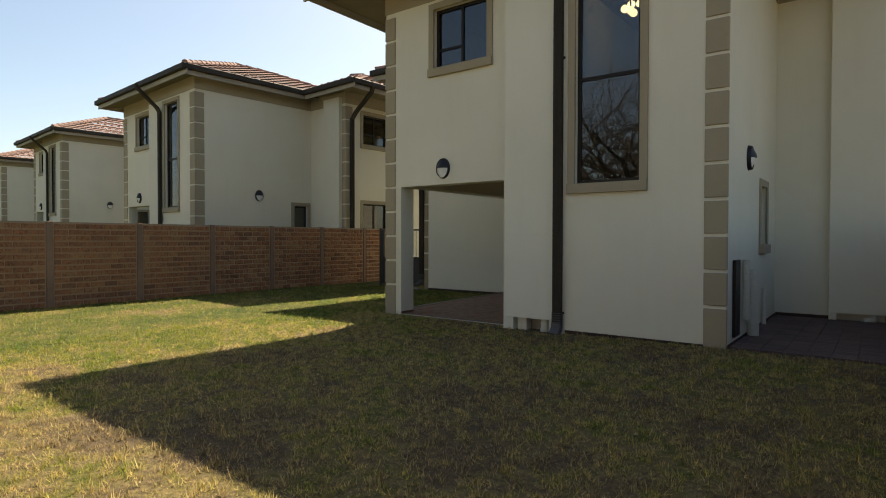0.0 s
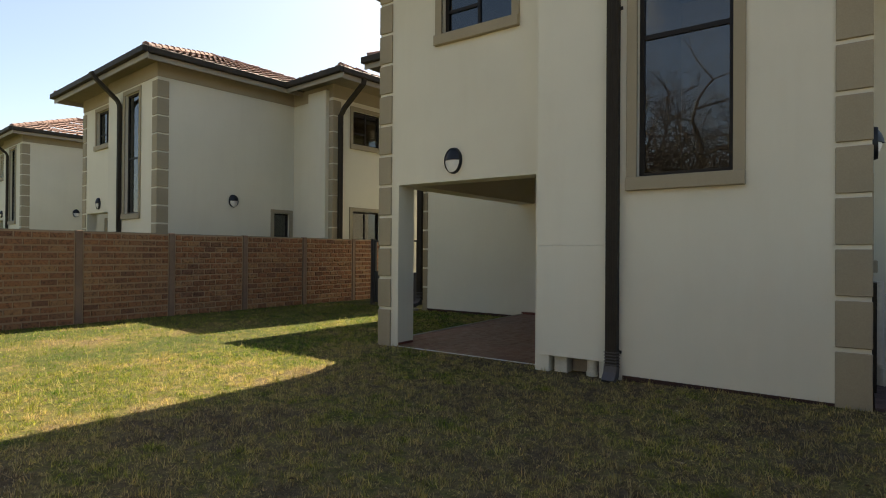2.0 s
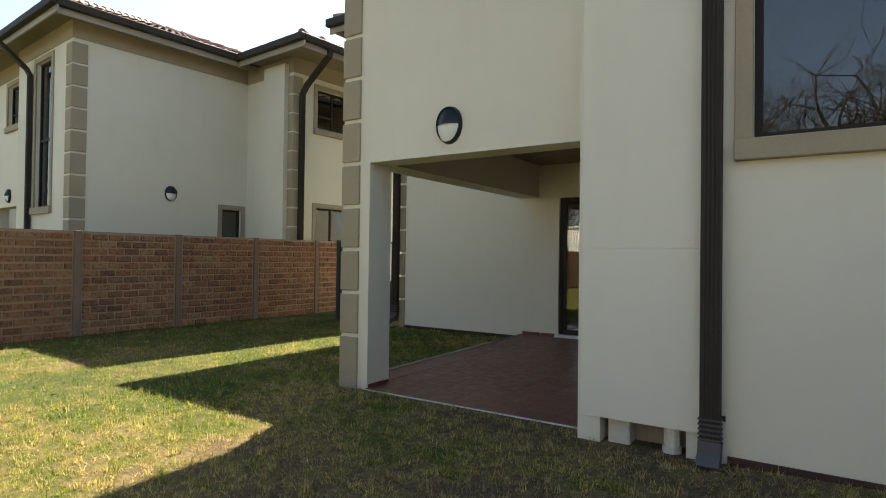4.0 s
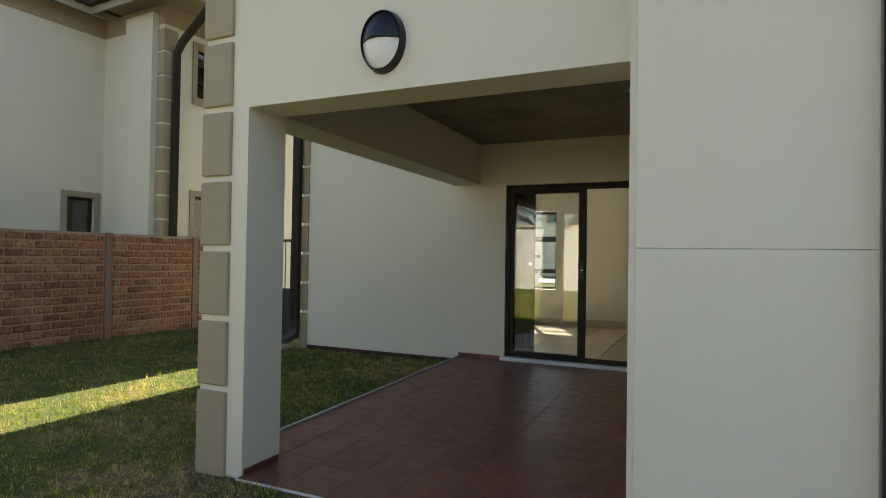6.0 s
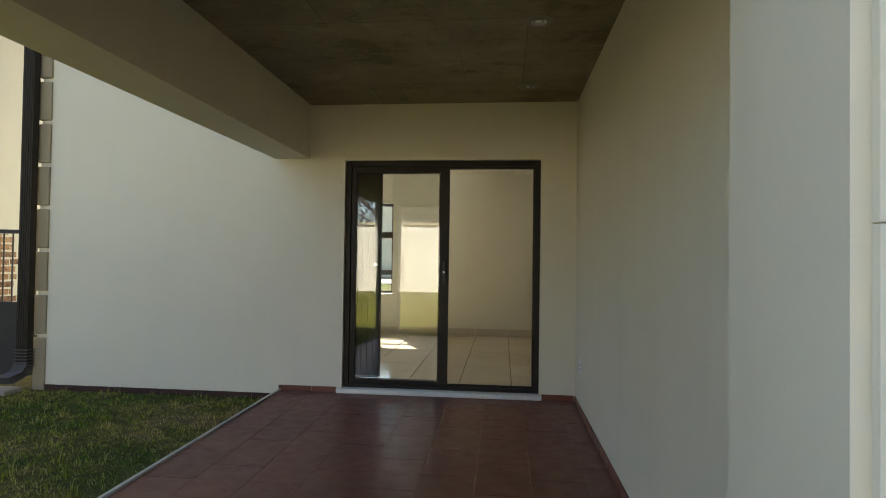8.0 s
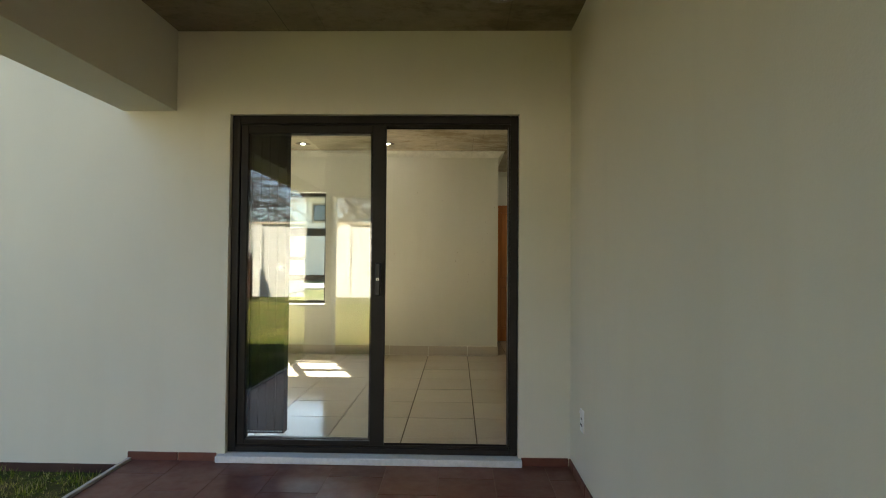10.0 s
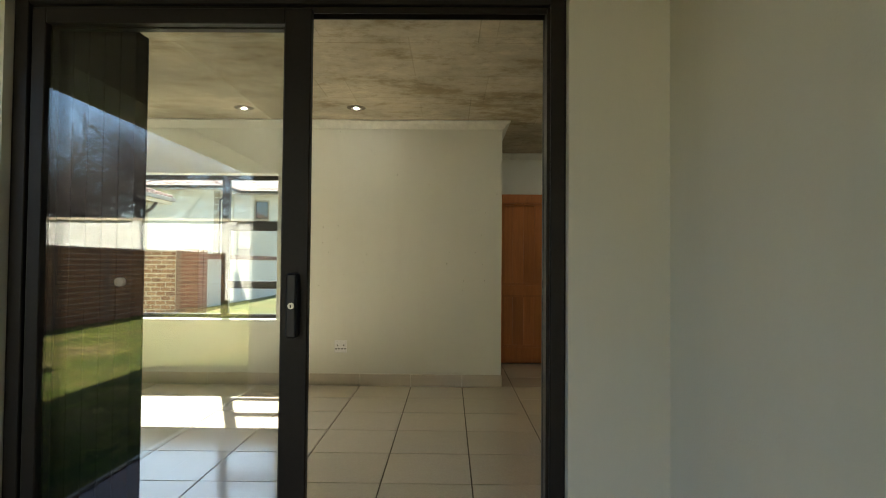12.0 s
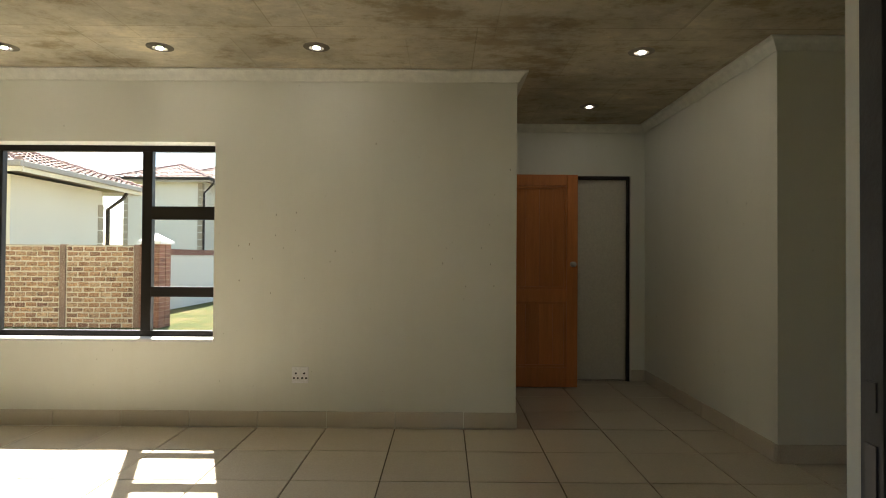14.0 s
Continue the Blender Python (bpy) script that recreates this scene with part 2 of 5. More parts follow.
# patio soffit has about half the tone of the room ceiling's concrete
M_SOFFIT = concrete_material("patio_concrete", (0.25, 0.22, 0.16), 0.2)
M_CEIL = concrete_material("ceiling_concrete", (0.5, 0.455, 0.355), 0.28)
M_COVE = surface("white_cornice", (0.76, 0.75, 0.655), 0.75, vary=0.03, fine=15, relief=0.03)
M_ROOF = surface("clay_roof_tile", (0.29, 0.17, 0.13), 0.8, vary=0.3, big=1.5, fine=18, relief=0.3)
M_MORTAR = surface("precast_mortar", (0.4, 0.28, 0.19), 0.95, vary=0.18, fine=30, relief=0.5, dist=0.01)
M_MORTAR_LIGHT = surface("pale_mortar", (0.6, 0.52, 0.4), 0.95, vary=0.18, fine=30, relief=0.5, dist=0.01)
M_BRICK = brick_material("stock_brick", [(0.23, 0.11, 0.064), (0.33, 0.16, 0.082), (0.18, 0.088, 0.056), (0.38, 0.215, 0.115), (0.27, 0.125, 0.068), (0.32, 0.15, 0.077)], (0.22, 0.18, 0.18))
# brighter, yellower brick than M_BRICK: sunlight put into the colour of shaded walls
M_BRICK_LIGHT = brick_material("lit_tone_yard_brick", [(0.3, 0.17, 0.1), (0.42, 0.25, 0.14), (0.2, 0.11, 0.075), (0.46, 0.31, 0.19), (0.31, 0.18, 0.11)], (0.25, 0.2, 0.18))
M_REDBRICK = brick_material("pillar_brick", [(0.2, 0.095, 0.065), (0.28, 0.14, 0.095), (0.15, 0.075, 0.055)], (0.5, 0.45, 0.45))
M_LAWN = lawn_material()
M_BLADE = blade_material()
M_PAVE = surface("paving", (0.105, 0.066, 0.058), 0.9, vary=0.3, big=2, fine=30, relief=0.5, dist=0.01, piece=0.2)
M_EARTH = surface("plinth_bitumen", (0.07, 0.036, 0.025), 0.95, vary=0.3, big=3, fine=30, relief=0.5, dist=0.01)
M_PINE = wood_material("varnished_pine", (0.52, 0.19, 0.054))
M_GREYDOOR = surface("primed_door", (0.6, 0.575, 0.48), 0.6, vary=0.04, relief=0.05)
M_SOCKET = surface("white_plastic", (0.84, 0.84, 0.82), 0.35, vary=0.02, relief=0.0)
M_STEEL = surface("brushed_steel", (0.55, 0.53, 0.48), 0.3, 0.9, vary=0.06, relief=0.02)
M_GATE = surface("grey_steel_gate", (0.05, 0.047, 0.043), 0.5, vary=0.12, fine=20, relief=0.05)
M_BLIND = surface("charcoal_slat", (0.006, 0.006, 0.006), 0.85, vary=0.1, relief=0.0, spec=0.1)
M_LITTER = brick_material("dry_leaf", [(0.5, 0.4, 0.25), (0.2, 0.12, 0.06), (0.36, 0.26, 0.13), (0.1, 0.065, 0.04)], (0.7, 0.65, 0.6))
M_BARK = surface("bark", (0.06, 0.048, 0.04), 0.95, vary=0.3, big=3, fine=20, relief=0.6, dist=0.02)
M_BULB = lamp_material("downlight_bulb", (1.0, 0.92, 0.78), 38)
M_GLOBE = lamp_material("globe_lamp", (1.0, 0.75, 0.4), 6)
M_WHITEWALL = plaster_material("garden_wall_paint", (0.54, 0.52, 0.45))
# rooms behind the outer windows: their shade is put into this dark colour
M_DARKROOM = surface("unlit_room_tone", (0.2, 0.185, 0.15), 0.9)
M_FASCIA = surface("fascia_board", (0.36, 0.325, 0.265), 0.6, vary=0.1, relief=0.1)
M_SOFFIT_BOARD = surface("soffit_board", (0.24, 0.2, 0.135), 0.8, vary=0.15, relief=0.2)
M_SHOE = surface("grey_plastic_shoe", (0.085, 0.078, 0.078), 0.55, vary=0.15, fine=40, relief=0.1)
M_PATCH = surface("mortar_patch", (0.17, 0.145, 0.105), 0.9, vary=0.25, big=8, fine=60, relief=0.4)
M_STEELDARK = surface("worn_strip", (0.018, 0.017, 0.016), 0.5, 0.0, vary=0.35, big=4, fine=60, relief=0.2)
M_POST = surface("cast_post", (0.23, 0.15, 0.108), 0.95, vary=0.2, big=2, fine=30, relief=0.4, dist=0.01)
M_PALE_PAVE = surface("pale_paving", (0.42, 0.39, 0.34), 0.9, vary=0.15, big=1, fine=25, relief=0.3)
M_CONC = surface("cast_concrete", (0.3, 0.27, 0.22), 0.9, vary=0.2, fine=30, relief=0.4)


# ---- mesh helpers ----
def part(name, bm, material, parent=None, label=""):
    me = bpy.data.meshes.new(name)
    bm.to_mesh(me)
    bm.free()
    me.materials.append(material)
    ob = new(name, me)
    if parent:
        ob.parent = parent
    if label:
        ob["label"] = label
    return ob


def thing(name, label, category, group="", at=(0, 0, 0)):
    e = new(name)
    e.empty_display_size = 0.1
    e.location = at
    return tagged(e, label, category, group)


def setting(name, bm, material, label, category="wall"):
    return tagged(part(name, bm, material), label, category, "", "structure")


def box(bm, x0, x1, y0, y1, z0, z1, bevel=0.0, seg=1):
    r = bmesh.ops.create_cube(bm, size=1.0)
    bmesh.ops.transform(bm, verts=r["verts"], matrix=Matrix.Translation(((x0 + x1) / 2, (y0 + y1) / 2, (z0 + z1) / 2)) @ Matrix.Diagonal((abs(x1 - x0), abs(y1 - y0), abs(z1 - z0), 1)))
    if bevel:
        edges = {e for v in r["verts"] for e in v.link_edges}
        bmesh.ops.bevel(bm, geom=list(edges), offset=bevel, segments=seg, affect="EDGES", profile=0.5)
    return bm


def boxes(*specs, bevel=0.0):
    bm = bmesh.new()
    for s in specs:
        box(bm, *s, bevel=bevel)
    return bm


def cyl(bm, p0, p1, r0, r1=None, n=16):
    p0, p1 = Vector(p0), Vector(p1)
    d = p1 - p0
    m = Matrix.Translation((p0 + p1) / 2) @ d.to_track_quat("Z", "Y").to_matrix().to_4x4()
    bmesh.ops.create_cone(bm, cap_ends=True, segments=n, radius1=r0, radius2=r0 if r1 is None else r1, depth=d.length, matrix=m)
    return bm


def facing(side, p):
    """Maps (along, into, z) to the world for a wall whose outer face lies at p and looks to that side."""
    return {"-y": lambda u, d, z: (u, p + d, z), "+y": lambda u, d, z: (u, p - d, z),
            "+x": lambda u, d, z: (p - d, u, z), "-x": lambda u, d, z: (p + d, u, z)}[side]


def fbox(bm, f, u0, u1, d0, d1, z0, z1, bevel=0.0):
    a, b = f(u0, d0, z0), f(u1, d1, z1)
    return box(bm, min(a[0], b[0]), max(a[0], b[0]), min(a[1], b[1]), max(a[1], b[1]), z0, z1, bevel)


def pierced(side, p, thick, u0, u1, z0, z1, holes=()):
    """A wall of real thickness with openings cut right through."""
    f = facing(side, p)
    us = sorted({u0, u1, *(v for h in holes for v in h[:2] if u0 < v < u1)})
    zs = sorted({z0, z1, *(v for h in holes for v in h[2:] if z0 < v < z1)})
    solid = {}
    for i in range(len(us) - 1):
        for j in range(len(zs) - 1):
            cu, cz = (us[i] + us[i + 1]) / 2, (zs[j] + zs[j + 1]) / 2
            solid[i, j] = not any(h[0] < cu < h[1] and h[2] < cz < h[3] for h in holes)
    bm = bmesh.new()
    made = {}

    def vert(i, k, j):
        if (i, k, j) not in made:
            made[i, k, j] = bm.verts.new(f(us[i], k * thick, zs[j]))
        return made[i, k, j]

    for (i, j), s in solid.items():
        if not s:
            continue
        bm.faces.new([vert(i, 0, j), vert(i + 1, 0, j), vert(i + 1, 0, j + 1), vert(i, 0, j + 1)])
        bm.faces.new([vert(i, 1, j), vert(i, 1, j + 1), vert(i + 1, 1, j + 1), vert(i + 1, 1, j)])
        for di, dj, a, b in ((-1, 0, (i, j), (i, j + 1)), (1, 0, (i + 1, j), (i + 1, j + 1)), (0, -1, (i, j), (i + 1, j)), (0, 1, (i, j + 1), (i + 1, j + 1))):
            if not solid.get((i + di, j + dj), False):
                bm.faces.new([vert(a[0], 0, a[1]), vert(b[0], 0, b[1]), vert(b[0], 1, b[1]), vert(a[0], 1, a[1])])
    bmesh.ops.recalc_face_normals(bm, faces=bm.faces)
    return bm


def sweep_box(bm, pts, w, d, across):
    """A pipe of oblong section along a line of points; across: the direction of its width."""
    ax = Vector(across).normalized()
    rings = []
    pts = [Vector(p) for p in pts]
    for i, p in enumerate(pts):
        t = (pts[min(i + 1, len(pts) - 1)] - pts[max(i - 1, 0)]).normalized()
        dn = t.cross(ax).normalized()
        rings.append([bm.verts.new(p + ax * sx * w / 2 + dn * sy * d / 2) for sx, sy in ((-1, -1), (1, -1), (1, 1), (-1, 1))])
    for a, b in zip(rings, rings[1:]):
        for k in range(4):
            bm.faces.new([a[k], a[(k + 1) % 4], b[(k + 1) % 4], b[k]])
    bm.faces.new(rings[0])
    bm.faces.new(rings[-1][::-1])
    bmesh.ops.recalc_face_normals(bm, faces=bm.faces)
    return bm


def no_shadow(ob):
    ob.visible_shadow = False
    return ob


# ---- repeated building pieces ----
def window(name, side, p, u0, u1, z0, z1, bars_u=(), bars_z=(), parent=None, trim=0.1, depth=0.07, glass=None, label="", sill=True, bar=0.04):
    """Dark aluminium window in a wall opening, with a raised painted surround and a sill."""
    f = facing(side, p)
    if parent is None:
        w = thing(name, label or "dark bronze aluminium window with clear glass in the plaster wall", "window")
        w["kind"] = "structure"
    else:
        w = new("window")
        w.empty_display_size = 0.1
        w.parent = parent
    fr = 0.045
    bm = bmesh.new()
    for a in ((u0, u0 + fr, z0, z1), (u1 - fr, u1, z0, z1), (u0 + fr, u1 - fr, z1 - fr, z1), (u0 + fr, u1 - fr, z0, z0 + fr)):
        fbox(bm, f, a[0], a[1], depth, depth + 0.05, a[2], a[3])
    for u in bars_u:
        fbox(bm, f, u - bar / 2, u + bar / 2, depth + 0.002, depth + 0.048, z0 + fr, z1 - fr)
    for a, b, z, h in bars_z:
        fbox(bm, f, a, b, depth + 0.004, depth + 0.046, z - h / 2, z + h / 2)
    part("window_frame", bm, M_DARKALU, w)
    cuts = [u0 + fr, *bars_u, u1 - fr]
    for a, b in zip(cuts, cuts[1:]):
        zz = sorted([z0 + fr, z1 - fr, *(z for q, r, z, h in bars_z if q <= (a + b) / 2 <= r)])
        for c, d in zip(zz, zz[1:]):
            no_shadow(part("pane", fbox(bmesh.new(), f, a, b, depth + 0.022, depth + 0.028, c, d), glass or M_GLASS, w))
    if trim:
        t = trim
        bm = bmesh.new()
        for a in ((u0 - t, u0, z0, z1 + t), (u1, u1 + t, z0, z1 + t), (u0, u1, z1, z1 + t)):
            fbox(bm, f, a[0], a[1], -0.025, 0.012, a[2], a[3], 0.004)
        part("surround", bm, M_TAUPE, w, "taupe painted plaster surround")
    if sill:
        part("window_sill", fbox(bmesh.new(), f, u0 - max(trim, 0.02), u1 + max(trim, 0.02), -0.06, depth - 0.002, z0 - 0.13 if trim else z0 - 0.03, z0, 0.006), M_TAUPE if trim else M_SILL, w)
    return w


def quoins(parent, cx, cy, sx, sy, z0, n, pitch=0.412, size=0.25, depth=0.25):
    """Raised corner blocks round an outer corner; sx, sy: the way out of the corner."""
    x0, x1 = sorted((cx + sx * (0.022 if depth > 0.1 else 0.008), cx - sx * size))
    y0, y1 = sorted((cy + sy * 0.022, cy - sy * depth))
    me = None
    for k in range(n):
        if me is None:
            me = bpy.data.meshes.new("quoin")
            bm = boxes((x0, x1, y0, y1, 0.0, pitch - 0.038), bevel=0.006)
            bm.to_mesh(me)
            bm.free()
            me.materials.append(M_TAUPE)
            part("quoin", boxes((x0, x1, y0, y1, z0 - 0.3, z0 + pitch - 0.038), bevel=0.006), M_TAUPE, parent)
            continue
        q = new("quoin", me)
        q.location = (0, 0, z0 + k * pitch)
        q.parent = parent


def sconce(side, p, u, z, parent=None):
    """Oval bulkhead wall lamp: black rim, eyelid hood over the upper half, opal bowl below."""
    f = facing(side, p)
    if parent is None:
        e = thing("wall_lamp", "oval black bulkhead wall lamp with hooded top and opal glass", "wall lamp", "outdoor wall lamps")
    else:
        e = new("wall_lamp")
        e.parent = parent
    rx, rz = 0.127, 0.165

    def shell(r_in, r_out, d0, d1, a0, a1, dome):
        bm = bmesh.new()
        n, rows = 28, 6
        grid = []
        for j in range(rows + 1):
            s = j / rows
            r = r_out + (r_in - r_out) * s
            d = d0 + (d1 - d0) * math.sin(s * math.pi / 2) if dome else d0 + (d1 - d0) * s
            grid.append([bm.verts.new(f(u + rx * r * math.cos(a0 + (a1 - a0) * i / n), -d, z + rz * r * math.sin(a0 + (a1 - a0) * i / n))) for i in range(n + 1)])
        for j in range(rows):
            for i in range(n):
                bm.faces.new([grid[j][i], grid[j][i + 1], grid[j + 1][i + 1], grid[j + 1][i]])
        bmesh.ops.remove_doubles(bm, verts=bm.verts, dist=0.0003)
        bmesh.ops.recalc_face_normals(bm, faces=bm.faces)
        for fc in bm.faces:
            fc.smooth = True
        return bm

    rim = shell(0.9, 1.0, -0.002, 0.05, 0, 2 * math.pi, True)
    part("rim", rim, M_BLACK, e)
    part("hood", shell(0.0, 0.95, 0.03, 0.1, 0.0, math.pi, True), M_BLACK, e)
    part("bowl", shell(0.0, 0.88, 0.03, 0.082, math.pi, 2 * math.pi, True), M_OPAL, e, "white opal glass bowl")
    return e


def downpipe(pts, across, parent=None, shoe=None, label="dark brown folded-metal downpipe fixed to the wall"):
    if parent is None:
        e = thing("downpipe", label, "downpipe")
    else:
        e = new("downpipe")
        e.parent = parent
    part("pipe", sweep_box(bmesh.new(), pts, 0.115, 0.075, across), M_GUTTER, e)
    a, b = Vector(pts[-2]), Vector(pts[-1])
    out = Vector((abs(Vector(across).y), -abs(Vector(across).x), 0)) * 0.0375
    bm = bmesh.new()
    for k in (-0.036, -0.012, 0.012, 0.036):
        c = Vector(across) * k + out
        box(bm, a.x + c.x - 0.0065, a.x + c.x + 0.0065, a.y + c.y - 0.0065, a.y + c.y + 0.0065, b.z, a.z)
    part("ribs", bm, M_GUTTER, e)
    if shoe:
        part("shoe", sweep_box(bmesh.new(), shoe, 0.13, 0.085, across), M_SHOE, e, "grey ribbed outlet shoe")
        bm = bmesh.new()
        base = Vector(pts[-1])
        for k in range(6):
            c = base + Vector((0, 0, -0.012 + k * 0.03))
            a = Vector(across)
            w = a * 0.066
            o = Vector((abs(a.y), abs(a.x), 0)) * 0.047
            box(bm, c.x - abs(w.x) - o.x, c.x + abs(w.x) + o.x, c.y - abs(w.y) - o.y, c.y + abs(w.y) + o.y, c.z, c.z + 0.011)
        part("crimp", bm, M_SHOE, e)
    return e


def tile_slope(bm, a, b, up_a, up_b, roll=0.3, course=0.34):
    """One slope of rolled clay tiles between an eave edge a-b and the ends up_a, up_b above."""
    a, b, ua, ub = Vector(a), Vector(b), Vector(up_a), Vector(up_b)
    mid = (ua + ub) / 2
    along = (b - a).normalized()
    rise = (mid - a) - along * (mid - a).dot(along)
    length = rise.length
    up = rise.normalized()
    nrm = along.cross(up).normalized()
    if nrm.z < 0:
        nrm = -nrm
    rows = max(1, round(length / course))
    L = (b - a).length
    ka, kb = (ua - a).dot(along), (ub - a).dot(along)
    step = roll / 6
    for r in range(rows):
        s0, s1 = r / rows, (r + 1) / rows
        lo0, hi0 = ka * s0, L + (kb - L) * s0
        lo1, hi1 = ka * s1, L + (kb - L) * s1
        i0, i1 = math.floor(min(lo0, lo1) / step), math.ceil(max(hi0, hi1) / step)
        low, top = [], []
        for i in range(i0, i1 + 1):
            u = i * step
            h = 0.032 * max(0.0, math.sin(2 * math.pi * u / roll)) + 0.006
            q0, q1 = min(max(u, lo0), hi0), min(max(u, lo1), hi1)
            low.append(bm.verts.new(a + along * q0 + up * length * s0 + nrm * (h + 0.035)))
            top.append(bm.verts.new(a + along * q1 + up * length * s1 + nrm * h))
        for i in range(len(low) - 1):
            bm.faces.new([low[i], low[i + 1], top[i + 1], top[i]])


def hip_caps(bm, p0, p1, size=0.085, pitch=0.36):
    p0, p1 = Vector(p0), Vector(p1)
    n = max(1, int((p1 - p0).length / pitch))
    for k in range(n):
        a, b = p0.lerp(p1, k / n), p0.lerp(p1, (k + 1.08) / n)
        cyl(bm, a + Vector((0, 0, 0.035)), b + Vector((0, 0, 0.02)), size, size * 0.82, 8)


def hip_roof(parent, x0, x1, y0, y1, z, pitch=22.0, sides="nesw"):
    """Hipped tile roof over an eave rectangle with its ridge along the longer side."""
    t = math.tan(radians(pitch))
    lx, ly = x1 - x0, y1 - y0
    h = min(lx, ly) / 2
    if lx >= ly:
        r0, r1 = (x0 + h, (y0 + y1) / 2, z + h * t), (x1 - h, (y0 + y1) / 2, z + h * t)
        ends = {"s": ((x0, y0), (x1, y0), r0, r1), "n": ((x0, y1), (x1, y1), r0, r1), "w": ((x0, y0), (x0, y1), r0, r0), "e": ((x1, y0), (x1, y1), r1, r1)}
    else:
        r0, r1 = ((x0 + x1) / 2, y0 + h, z + h * t), ((x0 + x1) / 2, y1 - h, z + h * t)
        ends = {"w": ((x0, y0), (x0, y1), r0, r1), "e": ((x1, y0), (x1, y1), r0, r1), "s": ((x0, y0), (x1, y0), r0, r0), "n": ((x0, y1), (x1, y1), r1, r1)}
    bm = bmesh.new()
    for k, (a, b, ua, ub) in ends.items():
        if k in sides:
            tile_slope(bm, (*a, z), (*b, z), ua, ub)
    roof = part("roof", bm, M_ROOF, parent, "brown clay tile hipped roof")
    bm = bmesh.new()
    for c, r in (((x0, y0), r0), ((x1, y0), r0 if lx < ly else r1), ((x0, y1), r0 if lx >= ly else r1), ((x1, y1), r1)):
        hip_caps(bm, (*c, z), r)
    hip_caps(bm, r0, r1)
    part("ridge_tiles", bm, M_ROOF, roof)
    return roof


def eaves(parent, x0, x1, y0, y1, z, sides="nesw", boarded=True, gutter=None, board=None):
    """Fascia with a squared gutter in front, side by side, and the boarded soffit."""
    g = 0.11
    runs = {"s": ((x0 - g, x1 + g, y0 - g, y0, z - 0.13, z + 0.012), (x0 - g + 0.02, x1 + g - 0.02, y0, y0 + 0.03, z - 0.24, z)),
            "n": ((x0 - g, x1 + g, y1, y1 + g, z - 0.13, z + 0.012), (x0, x1, y1 - 0.03, y1, z - 0.24, z)),
            "w": ((x0 - g, x0 - 0.002, y0 + 0.002, y1 - 0.002, z - 0.13, z + 0.01), (x0, x0 + 0.03, y0 + 0.03, y1 - 0.03, z - 0.24, z - 0.002)),
            "e": ((x1 + 0.002, x1 + g, y0 + 0.002, y1 - 0.002, z - 0.13, z + 0.01), (x1 - 0.03, x1, y0 + 0.03, y1 - 0.03, z - 0.24, z - 0.002))}
    for k in sides:
        part("gutter", boxes(runs[k][0], bevel=0.012), gutter or M_GUTTER, parent, "folded metal gutter")
        part("fascia", boxes(runs[k][1]), board or M_FASCIA, parent)
    if boarded:
        part("soffit", boxes((x0 + 0.035, x1 - 0.035, y0 + 0.035, y1 - 0.035, z - 0.12, z - 0.08)), M_SOFFIT_BOARD, parent)


# ---- the house type: three stand in the row beside this one ----
XL, XR, F1, F2 = -6.1, -0.69, 7.255, 7.045
BACK_Y, DOOR_Y, NORTH_Y, WEST_X, EAST_X, JOG_Y = 15.26, 11.345, 15.49, -8.55, 1.0, 10.72
TOP, EAVE = 5.36, 5.50
OPEN_X0, LINTEL = -5.765, 2.075
SMALL_WIN = (-5.06, -4.05, 3.93, 4.87)
TALL_WIN = (-2.53, -1.68, 1.93, 4.87)
SIDE_WIN, SIDE_WIN_OWN = (10.1, 10.58, 1.15, 2.06), (9.25, 9.75, 1.13, 1.97)


def house_windows(parent, side_win):
    s, t = SMALL_WIN, TALL_WIN
    u = (s[0] + s[1]) / 2
    window("window_1", "-y", F1, *s, bars_u=(u,), bars_z=((s[0], u, 4.23, 0.04),), parent=parent, label="small upper window with taupe surround and blue sky reflections")
    window("window_2", "-y", F2, *t, bars_z=((t[0], t[1], 3.3, 0.045),), parent=parent, label="tall stair window with taupe surround, hall dimness put into its glass tint")
    window("window_3", "+x", XR, *side_win, parent=parent, label="small side window with taupe surround")


